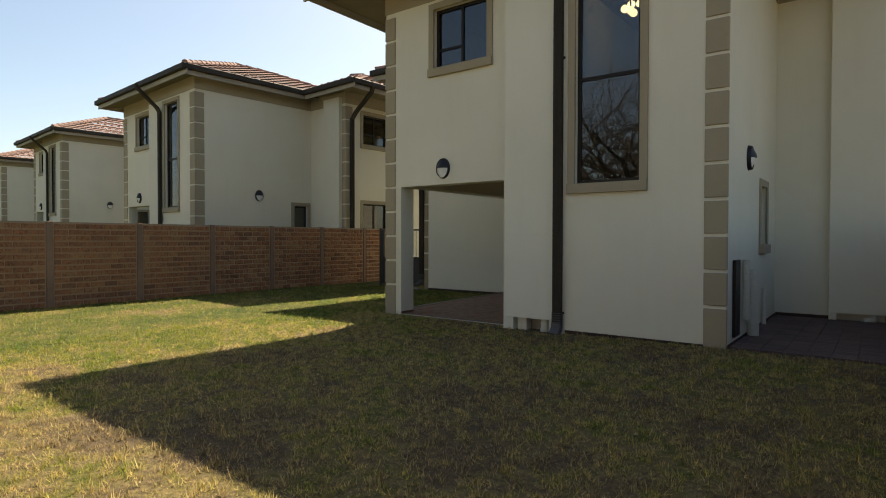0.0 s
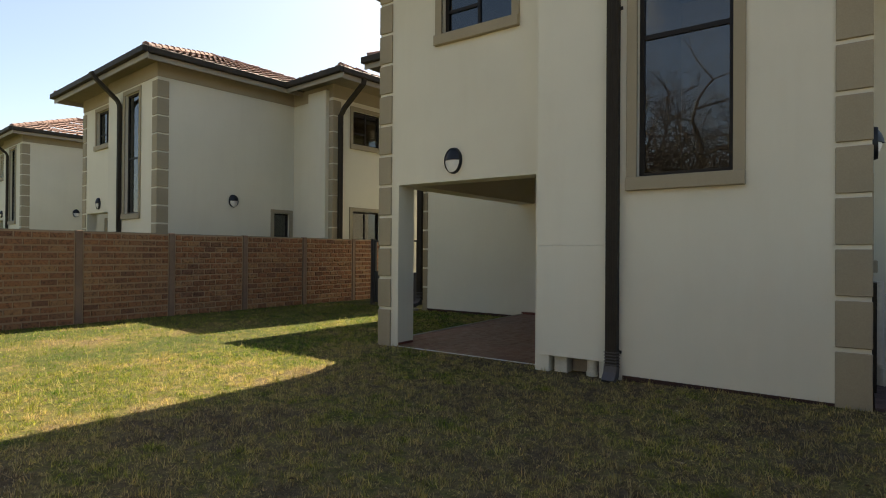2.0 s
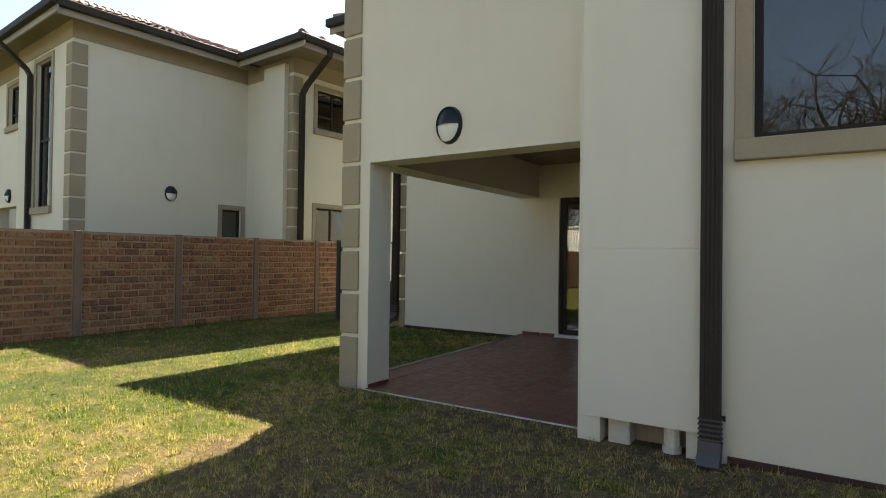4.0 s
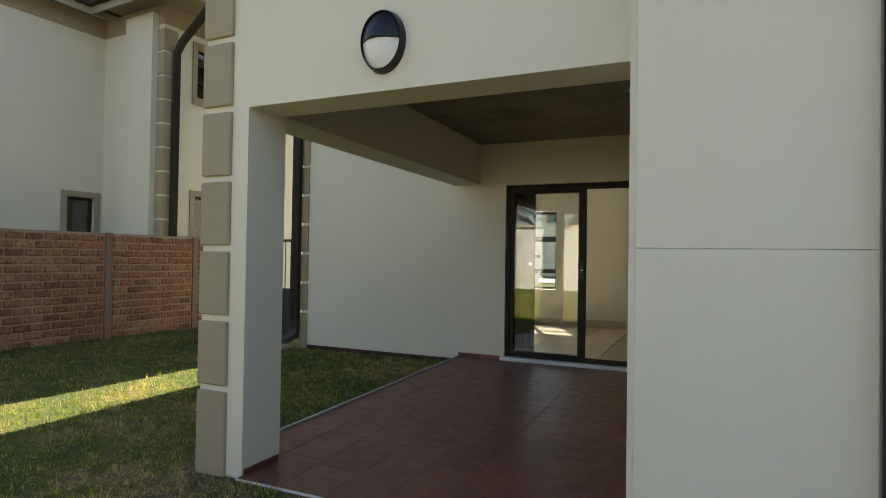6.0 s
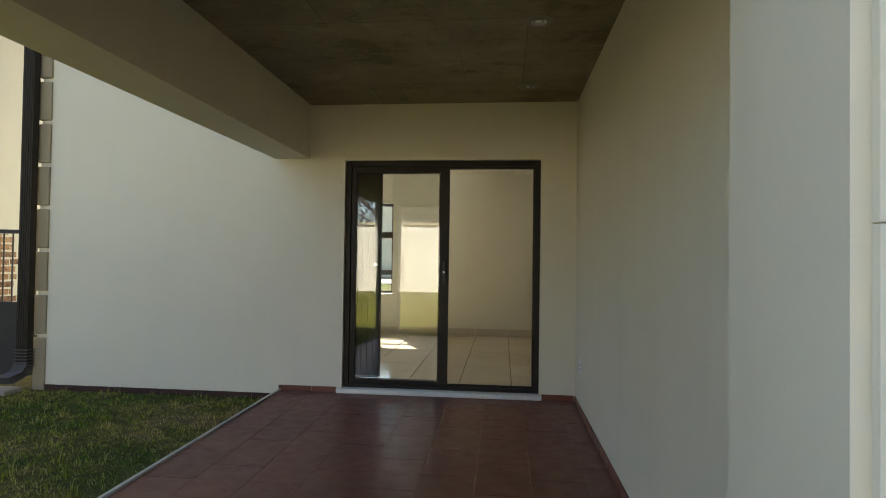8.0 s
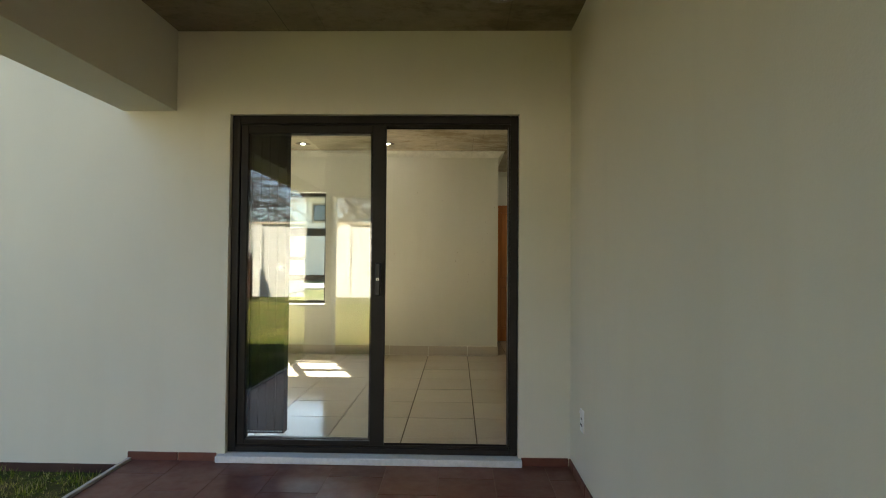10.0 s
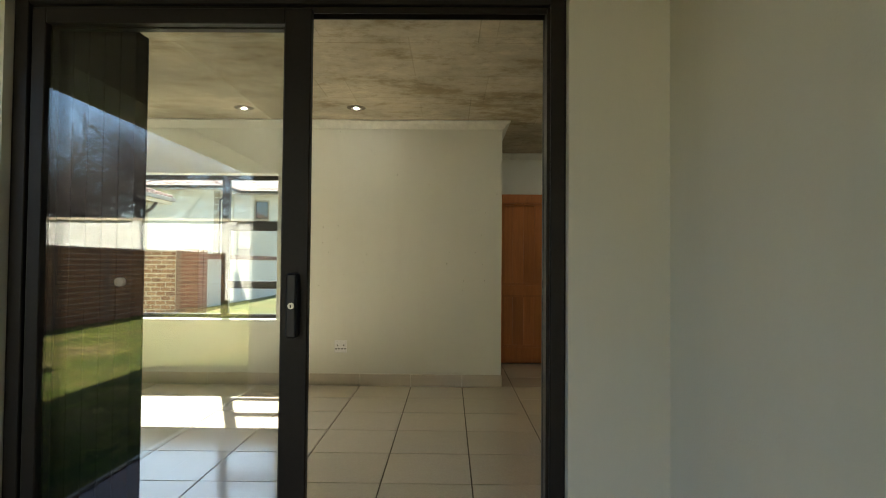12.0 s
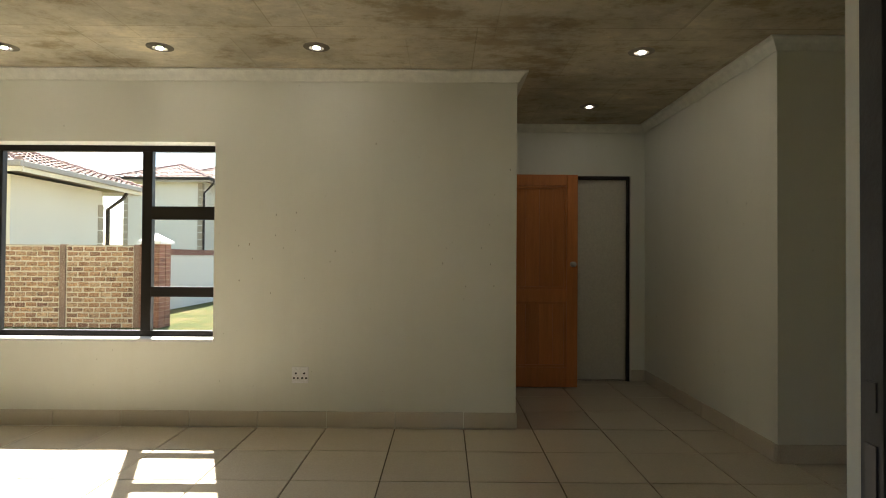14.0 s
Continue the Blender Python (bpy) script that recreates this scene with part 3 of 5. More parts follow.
def house_shell(parent):
    """Outer walls, frieze, windows, lamps, gutters and roof of one neighbour, under its empty."""
    W = lambda bm: part("wall", bm, M_PLASTER, parent)
    south = W(pierced("-y", F1, 0.25, XL, -3.62, -0.4, TOP, [(OPEN_X0, -3.62, -0.4, LINTEL), SMALL_WIN]))
    front = W(pierced("-y", F2, 0.25, -3.62, XR, -0.4, TOP, [TALL_WIN]))
    side = W(pierced("+x", XR, 0.23, F2 + 0.25, JOG_Y, -0.4, TOP, [SIDE_WIN]))
    W(pierced("-y", JOG_Y, 0.23, XR - 0.23, EAST_X, -0.4, TOP))
    W(boxes((0.12, 0.86, JOG_Y - 0.13, JOG_Y, 0.12, 5.2)))
    up, dn = (11.38, 12.38, 3.9, 4.8), (11.38, 12.38, 0.95, 2.12)
    east = W(pierced("+x", EAST_X, 0.23, JOG_Y + 0.23, NORTH_Y, -0.4, TOP, [up, dn]))
    for h in (up, dn):
        um = (h[0] + h[1]) / 2
        window("", "+x", EAST_X, *h, bars_u=(um,), bars_z=((h[0], um, h[2] + 0.32, 0.04),), parent=parent)
    W(pierced("-y", DOOR_Y, 0.23, WEST_X, XR - 0.23, -0.4, TOP))
    W(pierced("-x", WEST_X, 0.23, DOOR_Y + 0.23, NORTH_Y, -0.4, TOP))
    W(pierced("+y", NORTH_Y, 0.23, WEST_X + 0.23, EAST_X - 0.23, -0.4, TOP))
    W(pierced("-x", XL, 0.25, F1 + 0.25, DOOR_Y, 2.12, TOP))
    house_windows(parent, SIDE_WIN)
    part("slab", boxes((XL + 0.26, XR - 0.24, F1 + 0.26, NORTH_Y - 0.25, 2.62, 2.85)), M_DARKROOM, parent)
    frieze(parent)
    for c in ((XL, F1, -1, -1), (XR, F2, 1, -1), (EAST_X, JOG_Y, 1, -1), (WEST_X, DOOR_Y, -1, -1)):
        quoins(parent, *c, 0.035, 12)
    sconce("-y", F1, -4.865, 2.325, parent)
    sconce("+x", XR, 8.92, 2.3, parent)
    house_roof(parent, -6.4, -0.29, 6.61, 10.21, 5.474)
    downpipe([(-2.75, 6.34, 5.36), (-2.75, 6.4, 5.25), (-2.75, 6.93, 4.78), (-2.75, 6.99, 4.66), (-2.75, 6.99, 0.1)], (1, 0, 0), parent)
    downpipe([(1.97, 10.92, 5.4), (1.93, 10.92, 5.24), (1.21, 10.92, 4.74), (1.06, 10.92, 4.56), (1.06, 10.92, 0.1)], (0, 1, 0), parent)


def frieze(parent):
    e = 0.015
    for x0, x1, y0, y1 in ((XL - e, -3.62, F1 - e, F1 - 0.001), (-3.62, XR + e, F2 - e, F2 - 0.001), (XR + 0.001, XR + e, F2, JOG_Y - e), (XR + e, EAST_X + e, JOG_Y - e, JOG_Y - 0.001),
                           (EAST_X + 0.001, EAST_X + e, JOG_Y, NORTH_Y), (XL - e, XL - 0.001, F1, DOOR_Y - e), (WEST_X - e, XL - e, DOOR_Y - e, DOOR_Y - 0.001), (WEST_X - e, WEST_X - 0.001, DOOR_Y, NORTH_Y)):
        part("frieze", boxes((x0, x1, y0, y1, 5.02, TOP)), M_TAUPE, parent, "taupe painted band under the eaves")


def house_roof(parent, left=-7.15, right=0.32, south=6.4, jog=10.05, z=EAVE):
    """Three hipped roofs that run into one another; left, right, south and jog: the lines of the eaves."""
    hip_roof(parent, -9.7, 1.9, 10.72, 16.5, z)
    hip_roof(parent, -4.6, 1.91, jog, 16.49, z + 0.003)
    hip_roof(parent, left, right, south, 13.9, z + 0.006, sides="esw")
    eaves(parent, -9.7, 1.9, 10.72, 16.5, z, "nw")
    eaves(parent, -9.7, left, 10.72, 11.3, z - 0.004, "s", False)
    eaves(parent, right + 0.08, 1.91, jog, 16.4, z + 0.003, "se")
    eaves(parent, left, right, south, jog + 0.85, z + 0.006, "esw")


# ---- ground ----
def ground_height(x, y):
    k = min(max((x + 3.6) / 2.8, 0.0), 1.0)
    g = min(max((y - 1.0) / 5.0, 0.0), 1.0)
    far = min(max((-12.5 - x) / 3.0, 0.0), 1.0)
    edge = min(max((y - 6.5) / 0.6, 0.0), 1.0) * min(max((x + 6.2) / 0.4, 0.0), 1.0)
    paved = min(max((x + 0.6) / 0.2, 0.0), 1.0) * min(max((y - 7.15) / 0.2, 0.0), 1.0) * min(max((11.2 - y) / 0.2, 0.0), 1.0)
    return -0.085 + 0.018 * edge + 0.035 * k * k * (3 - 2 * k) * g + 0.15 * far - 0.1 * paved + 0.012 * noise.noise((x * 0.8, y * 0.8, 0))


def build_ground():
    xs = [-600, -200, -90, -60, -40, -30, -22, -17] + [-14 + 0.3 * i for i in range(66)] + [8, 14, 25, 60, 200, 600]
    ys = [-600, -200, -60, -30, -18, -12] + [-8 + 0.3 * i for i in range(76)] + [18, 24, 32, 45, 60, 90, 200, 600]
    bm = bmesh.new()
    grid = [[bm.verts.new((x, y, ground_height(x, y))) for y in ys] for x in xs]
    for i in range(len(xs) - 1):
        for j in range(len(ys) - 1):
            bm.faces.new([grid[i][j], grid[i + 1][j], grid[i + 1][j + 1], grid[i][j + 1]])
    for fc in bm.faces:
        fc.smooth = True
    setting("ground", bm, M_LAWN, "patchy dry winter lawn on level ground", "lawn")


build_ground()

# ---- this house: walls ----
wall_s = setting("wall_south", pierced("-y", F1, 0.27, XL, -3.62, -0.4, TOP, [(OPEN_X0, -3.62, -0.4, LINTEL), SMALL_WIN]), M_PLASTER, "cream plastered wall over the open patio front")
wall_f = setting("wall_front", pierced("-y", F2, 0.25, -3.62, XR, -0.4, TOP, [TALL_WIN, (-3.46, -2.9, -0.4, 0.115)]), M_PLASTER, "cream plastered wall with a tall stair window")
wall_e = setting("wall_east", pierced("+x", XR, 0.23, F2 + 0.25, JOG_Y, -0.4, TOP, [SIDE_WIN_OWN]), M_PLASTER, "cream plastered side wall with a small window")
setting("wall_jog", pierced("-y", JOG_Y, 0.23, XR - 0.23, EAST_X, -0.4, TOP), M_PLASTER, "cream plastered wall of the side yard")
wall_c = setting("wall_east_back", pierced("+x", EAST_X, 0.23, JOG_Y + 0.23, NORTH_Y, -0.4, TOP), M_PLASTER, "cream plastered outer wall")
setting("wall_patio_east", boxes((-3.455, -3.2, F2 + 0.25, DOOR_Y, -0.4, TOP)), M_PLASTER, "cream plastered side wall of the patio")
setting("wall_pier", boxes((-3.62, -3.457, F2 + 0.25, 7.47, -0.4, 2.62)), M_PLASTER, "cream plastered pier beside the patio opening")
setting("wall_beam", pierced("-x", XL - 0.1, 0.33, F1 + 0.27, DOOR_Y, 2.124, TOP), M_PLASTER, "cream plastered beam and upper wall over the patio side")
setting("wall_column", boxes((XL, OPEN_X0, F1 + 0.27, 7.58, -0.4, 2.124)), M_PLASTER, "cream plastered patio column")
DOOR = (-5.537, -3.766, 0.03, 2.108)
wall_d = setting("wall_door", pierced("-y", DOOR_Y, 0.23, WEST_X, XR - 0.23, -0.4, TOP, [DOOR]), M_PLASTER, "cream plastered wall with the sliding door")
setting("wall_west", pierced("-x", WEST_X, 0.23, DOOR_Y + 0.23, NORTH_Y, -0.4, TOP), M_PLASTER, "cream plastered outer wall")
WIN_N = (-8.14, -5.84, 0.66, 2.113)
wall_n = setting("wall_north", pierced("+y", NORTH_Y, 0.23, WEST_X + 0.23, -3.62, -0.4, TOP, [WIN_N]), M_INNER, "pale plastered room wall with knocks and a window")
setting("wall_north_east", pierced("+y", NORTH_Y, 0.23, -3.62, EAST_X - 0.23, 2.7, TOP), M_PLASTER, "cream plastered upper wall")
PASS_N, PASS_E, BLOCK_Y = 16.93, -2.1, 14.58
setting("wall_passage_west", boxes((-3.85, -3.622, NORTH_Y, PASS_N + 0.23, -0.4, 2.63)), M_INNER, "pale plastered passage wall")
setting("wall_passage_end", pierced("-y", PASS_N, 0.23, -3.62, PASS_E, -0.4, 2.63, [(-3.06, -2.25, 0.03, 2.12)]), M_INNER, "pale plastered passage end wall with a doorway")
setting("wall_passage_east", boxes((PASS_E, PASS_E + 0.23, BLOCK_Y, PASS_N + 0.23, -0.4, 2.63)), M_INNER, "pale plastered passage wall")
setting("wall_block", boxes((PASS_E + 0.23, XR - 0.23, BLOCK_Y, BLOCK_Y + 0.23, -0.4, 2.63)), M_INNER, "pale plastered room wall")
setting("wall_room_east", boxes((XR - 0.23, XR, DOOR_Y, BLOCK_Y + 0.23, -0.4, 2.63)), M_INNER, "pale plastered room wall")
setting("wall_behind_passage_door", boxes((-3.3, -2.0, PASS_N + 0.5, PASS_N + 0.6, -0.4, 2.63)), M_INNER, "pale wall behind the doorway")
# ceilings
setting("ceiling", boxes((WEST_X + 0.23, XR, DOOR_Y + 0.23, NORTH_Y - 0.23, 2.64, 2.86)), M_CEIL, "raw off-shutter concrete ceiling with stains", "ceiling")
setting("ceiling_passage", boxes((-3.85, XR, NORTH_Y - 0.226, PASS_N + 0.7, 2.64, 2.86)), M_CEIL, "raw off-shutter concrete ceiling with stains", "ceiling")
setting("ceiling_patio", boxes((XL + 0.232, -3.455, F1 + 0.27, DOOR_Y, 2.62, 2.86)), M_SOFFIT, "raw concrete patio soffit in a darker tone than the room ceiling", "ceiling")
setting("floor_upper", boxes((-3.2, XR - 0.23, F2 + 0.25, DOOR_Y, -0.3, 0.02)), M_DARKROOM, "plain stair hall floor, coloured dark to stand in for the unlit room", "floor")
setting("ceiling_stair", boxes((-3.2, XR - 0.23, F2 + 0.25, DOOR_Y, 5.3, 5.36)), M_DARKROOM, "plain stair hall ceiling, coloured dark to stand in for the unlit room", "ceiling")
house_windows(None, SIDE_WIN_OWN)
shell = thing("roof_and_eaves", "brown clay tile roof with dark gutters and taupe frieze", "roof")
shell["kind"] = "structure"
frieze(shell)
house_roof(shell)
quoins(wall_s, XL, F1, -1, -1, 0.035, 12, size=0.215, depth=0.03)
quoins(wall_f, XR, F2, 1, -1, 0.035, 12, size=0.24, depth=0.03)
quoins(wall_d, WEST_X, DOOR_Y, -1, -1, 0.035, 12, size=0.1)
quoins(wall_c, EAST_X, JOG_Y, 1, -1, 0.035, 12)
sconce("-y", F1, -4.865, 2.325)
sconce("+x", XR, 8.3, 2.26)

# duct panel and the pipes below it
duct = thing("duct_cover", "flush cream painted service duct cover with joint lines", "duct cover")
part("cover_board", boxes((-3.592, -2.815, F2 - 0.018, F2, 0.1, 1.2642), bevel=0.0012), M_PANEL, duct)
part("cover_board", boxes((-3.592, -2.815, F2 - 0.018, F2, 1.2662, 5.06), bevel=0.0012), M_PANEL, duct)
setting("wall_niche", boxes((-3.46, -2.9, F2 + 0.2, F2 + 0.245, -0.35, 0.11)), M_CONC, "rough plastered back of the duct niche")
drain = thing("drain_pipe", "cream painted drain pipe with a collar, standing in soil", "pipe", "drain pipes")
part("pipe", cyl(bmesh.new(), (-3.0, F2 + 0.07, -0.3), (-3.0, F2 + 0.07, 0.3), 0.052), M_GREYPIPE, drain)
part("collar", cyl(bmesh.new(), (-3.0, F2 + 0.07, -0.12), (-3.0, F2 + 0.07, -0.03), 0.06), M_GREYPIPE, drain)
tagged(part("service_block", boxes((-3.42, -3.27, F2 + 0.05, F2 + 0.19, -0.3, 0.2), bevel=0.01), M_GREYPIPE), "cream painted pipe casing in the duct niche", "pipe casing")
downpipe([(-2.75, 6.34, 5.36), (-2.75, 6.4, 5.25), (-2.75, 6.93, 4.78), (-2.75, 6.99, 4.66), (-2.75, 6.99, 0.07)], (1, 0, 0), None, [(-2.75, 6.985, 0.075), (-2.75, 6.97, 0.0), (-2.75, 6.9, -0.075)])
downpipe([(-8.61, 10.6, 5.36), (-8.61, 10.7, 5.2), (-8.61, 11.1, 4.75), (-8.61, 11.27, 4.6), (-8.61, 11.27, 0.16)], (1, 0, 0), None, [(-8.61, 11.27, 0.17), (-8.64, 11.25, 0.08), (-8.72, 11.17, 0.02)])
for z in (0.2, 3.6):
    tagged(part("pipe_bracket", boxes((-2.75, -2.672, 7.026, 7.043, z, z + 0.03)), M_GUTTER), "small dark downpipe bracket on the wall", "bracket", "pipe brackets")

# side yard
tagged(part("meter_box", boxes((XR + 0.002, XR + 0.035, 7.36, 7.66, 0.05, 0.96), bevel=0.004), M_DARKALU), "flat dark meter box door on the side wall", "meter box")
wp = thing("waste_pipe", "cream painted waste pipe with an offset foot", "pipe")
part("pipe", cyl(cyl(bmesh.new(), (XR + 0.07, 8.2, 0.12), (XR + 0.07, 8.2, 0.82), 0.055), (XR + 0.05, 7.95, 0.2), (XR + 0.05, 7.95, 0.95), 0.04), M_GREYPIPE, wp)
part("foot", cyl(bmesh.new(), (XR + 0.09, 8.2, -0.05), (XR + 0.09, 8.2, 0.14), 0.07), M_GREYPIPE, wp)
wp2 = thing("waste_pipe", "thin cream painted waste pipe by the side wall", "pipe")
part("pipe", cyl(bmesh.new(), (XR + 0.04, 9.4, -0.05), (XR + 0.04, 9.4, 0.5), 0.03), M_GREYPIPE, wp2)
duct2 = thing("duct_cover", "cream painted service duct box with pipes below", "duct cover")
part("cover_board", boxes((0.06, 0.86, JOG_Y - 0.14, JOG_Y, 0.08, 5.06), bevel=0.004), M_PANEL, duct2)
part("leg", boxes((0.06, 0.16, JOG_Y - 0.14, JOG_Y, -0.2, 0.08)), M_PANEL, duct2)
drain2 = thing("drain_pipe", "cream painted drain elbow below the duct box", "pipe", "drain pipes")
part("pipe", cyl(cyl(bmesh.new(), (0.62, JOG_Y - 0.07, -0.02), (0.62, JOG_Y - 0.07, 0.12), 0.055), (0.62, JOG_Y - 0.07, 0.0), (0.5, JOG_Y - 0.14, -0.04), 0.055), M_GREYPIPE, drain2)
pav = setting("pavement", boxes((XR + 0.02, 1.4, 7.12, JOG_Y - 0.002, -0.2, -0.03)), M_PAVE, "dark brick paved side yard", "paving")

# plinth band along the lawn
bm = bmesh.new()
box(bm, WEST_X, -6.15, DOOR_Y - 0.012, DOOR_Y - 0.001, -0.2, -0.035)
box(bm, -2.66, XR + 0.012, F2 - 0.012, F2 - 0.001, -0.2, -0.012)
box(bm, XR + 0.001, XR + 0.012, F2, JOG_Y - 0.01, -0.2, -0.005)
box(bm, XR + 0.012, 0.06, JOG_Y - 0.012, JOG_Y - 0.001, -0.2, 0.02)
setting("baseboard", bm, M_EARTH, "dark earth-stained plinth band", "plinth")


# ---- patio floor ----
PX0, PX1, PY0, PY1 = -6.1, -3.457, 7.53, DOOR_Y
PATIO_EDGE = 7.21
PATIO_FALL = Matrix.Translation((0, DOOR_Y, 0)) @ Matrix.Rotation(math.atan(0.052 / 4.13), 4, "X") @ Matrix.Translation((0, -DOOR_Y, 0))
patio = setting("floor_patio", boxes((PX0, PX1, PY0 + 0.055, PY1, -0.3, -0.0046), (OPEN_X0 + 0.002, -3.622, PATIO_EDGE, PY0 + 0.055, -0.3, -0.0046)), M_GROUT_RED, "raised patio floor of dark terracotta tiles", "floor")
patio.matrix_world = PATIO_FALL
edge = setting("trim_patio", boxes((PX0 - 0.022, PX0 - 0.001, 7.6, PY1 - 0.014, -0.2, 0.012)), M_EDGE, "pale cement edge of the patio", "edging")
bm = bmesh.new()
box(bm, OPEN_X0 + 0.004, -3.624, PATIO_EDGE - 0.009, PATIO_EDGE - 0.001, -0.010, 0.0005)
edge.matrix_world = PATIO_FALL
strip = setting("trim_threshold", bm, M_SILL, "thin bright metal edge strip of the patio", "edging")
strip.matrix_world = PATIO_FALL


# ---- sliding door ----
def sliding_door():
    e = thing("door_1", "dark bronze aluminium sliding patio door, slid open", "sliding door")
    e["kind"] = "structure"
    x0, x1, z0, z1 = DOOR
    y = DOOR_Y + 0.036
    bm = bmesh.new()
    for a in ((x0 + 0.002, x0 + 0.05, y, y + 0.09, z0 + 0.01, z1 - 0.002), (x1 - 0.05, x1 - 0.002, y, y + 0.09, z0 + 0.01, z1 - 0.002), (x0 + 0.05, x1 - 0.05, y, y + 0.09, z1 - 0.05, z1 - 0.002),
              (x0 + 0.05, x1 - 0.05, y, y + 0.09, z0 + 0.01, z0 + 0.045)):
        box(bm, *a, bevel=0.003)
    for k in (0.02, 0.064):
        box(bm, x0 + 0.05, x1 - 0.05, y + k, y + k + 0.006, z0 + 0.045, z0 + 0.057)
        box(bm, x0 + 0.05, x1 - 0.05, y + k, y + k + 0.006, z1 - 0.07, z1 - 0.05)
    box(bm, x1 - 0.0605, x1 - 0.05, y + 0.012, y + 0.0895, z0 + 0.058, z1 - 0.058)
    part("door_frame", bm, M_DARKALU, e)

    def leaf(u0, u1, v, stile):
        lf = new("door_leaf")
        lf.parent = e
        bm = bmesh.new()
        zb, zt = z0 + 0.055, z1 - 0.06
        for a in ((u0, u0 + 0.045, zb, zt), (u1 - stile, u1, zb, zt), (u0 + 0.045, u1 - stile, zt - 0.05, zt), (u0 + 0.045, u1 - stile, zb, zb + 0.028)):
            box(bm, a[0], a[1], v, v + 0.034, a[2], a[3], 0.003)
        part("leaf_frame", bm, M_DARKALU, lf)
        no_shadow(part("pane", boxes((u0 + 0.045, u1 - stile, v + 0.014, v + 0.02, zb + 0.028, zt - 0.05)), M_DOORGLASS, lf))
        return lf

    leaf(x0 + 0.052, -4.625, y + 0.05, 0.055)
    front = leaf(x0 + 0.056, -4.58, y + 0.006, 0.085)
    part("door_handle", boxes((-4.637, -4.603, y - 0.04, y + 0.006, 1.0, 1.2), bevel=0.006), M_BLACK, front, "black pull handle with lock")
    part("lock", cyl(bmesh.new(), (-4.619, y - 0.046, 1.1), (-4.619, y - 0.04, 1.1), 0.0095, n=14), M_STEEL, front)
    part("lock_slot", boxes((-4.621, -4.617, y - 0.048, y - 0.046, 1.094, 1.104)), M_BLACK, front)
    for z, h in ((1.16, 0.022), (1.085, 0.05)):
        part("latch_slot", boxes((x1 - 0.0635, x1 - 0.0622, y + 0.072, y + 0.083, z, z + h)), M_BLACK, e)
    part("latch_plate", boxes((x1 - 0.0622, x1 - 0.0605, y + 0.066, y + 0.089, z0 + 0.06, z1 - 0.06)), M_STEELDARK, e, "worn grey metal strip")
    part("door_sill", boxes((x0 - 0.04, x1 + 0.02, DOOR_Y - 0.05, DOOR_Y + 0.2, -0.002, z0 + 0.008), bevel=0.004), M_SILL, e, "white cement sill")
    return e


sliding_door()

# folded slats behind the fixed leaf
blind = thing("folded_shutter", "charcoal folded slat shutter stacked behind the door glass", "shutter")
for k in range(5):
    part("slat", boxes((-5.535 + k * 0.0562, -5.481 + k * 0.0562, DOOR_Y + 0.25, DOOR_Y + 0.325, 0.09, 2.06), bevel=0.0015), M_BLIND, blind)
part("backing", boxes((-5.535, -5.255, DOOR_Y + 0.325, DOOR_Y + 0.333, 0.09, 2.06)), M_BLIND, blind)
bm = bmesh.new()
for k in range(15):
    cyl(bm, (-5.52 + k * 0.018, DOOR_Y + 0.244, 0.105), (-5.52 + k * 0.018, DOOR_Y + 0.249, 0.105), 0.005, n=8)
part("chain", bm, M_SOCKET, blind, "row of small white beads")
part("knob", cyl(bmesh.new(), (-5.29, DOOR_Y + 0.23, 1.16), (-5.29, DOOR_Y + 0.249, 1.16), 0.016, n=14), M_SOCKET, blind)


# ---- sockets and ceiling lamps ----
def socket_box(side, p, u, z, w, h, holes):
    f = facing(side, p)
    e = thing("power_socket", "white plastic power socket on the wall", "socket", "power sockets")
    part("plate", fbox(bmesh.new(), f, u - w / 2, u + w / 2, -0.009, -0.0005, z - h / 2, z + h / 2, 0.003), M_SOCKET, e)
    for du, dz in holes:
        part("contact", cyl(bmesh.new(), f(u + du, -0.0105, z + dz), f(u + du, -0.009, z + dz), 0.0075, n=8), M_BLACK, e)
    for s in (-1, 1):
        part("switch", fbox(bmesh.new(), f, u + s * 0.03 - 0.008, u + s * 0.03 + 0.008, -0.012, -0.009, z + h * 0.27, z + h * 0.38, 0.002), M_SOCKET, e)
    return e


three = [(s * 0.03 + a, b) for s in (-1, 1) for a, b in ((0, 0.012), (-0.014, -0.022), (0.014, -0.022))]
socket_box("-y", BACK_Y, -5.196, 0.41, 0.122, 0.12, three)
socket_box("-x", -3.455, 11.0, 0.36, 0.075, 0.12, [(0, 0.01), (-0.014, -0.022), (0.014, -0.022)])


def downlight(x, y, z, lit):
    e = thing("downlight", "round recessed ceiling downlight" + (", switched on" if lit else ""), "downlight", "ceiling downlights", (x, y, z))
    bm = bmesh.new()
    bmesh.ops.create_cone(bm, cap_ends=False, segments=24, radius1=0.048, radius2=0.03, depth=0.008, matrix=Matrix.Translation((0, 0, -0.006)))
    bmesh.ops.create_cone(bm, cap_ends=True, segments=24, radius1=0.03, radius2=0.03, depth=0.002, matrix=Matrix.Translation((0, 0, -0.0015)))
    part("ring", bm, M_STEEL, e)
    bm = bmesh.new()
    bmesh.ops.create_uvsphere(bm, u_segments=14, v_segments=8, radius=0.021, matrix=Matrix.Translation((0, 0, -0.006)) @ Matrix.Diagonal((1, 1, 0.35, 1)))
    part("bulb", bm, M_BULB if lit else M_OPAL, e)
    e2 = part("ceiling_patch", cyl(bmesh.new(), (0, 0, -0.0025), (0, 0, -0.0005), 0.085, n=28), M_PATCH if x < -4 else M_CONC, e, "dark mortar patch round the lamp")
    return e


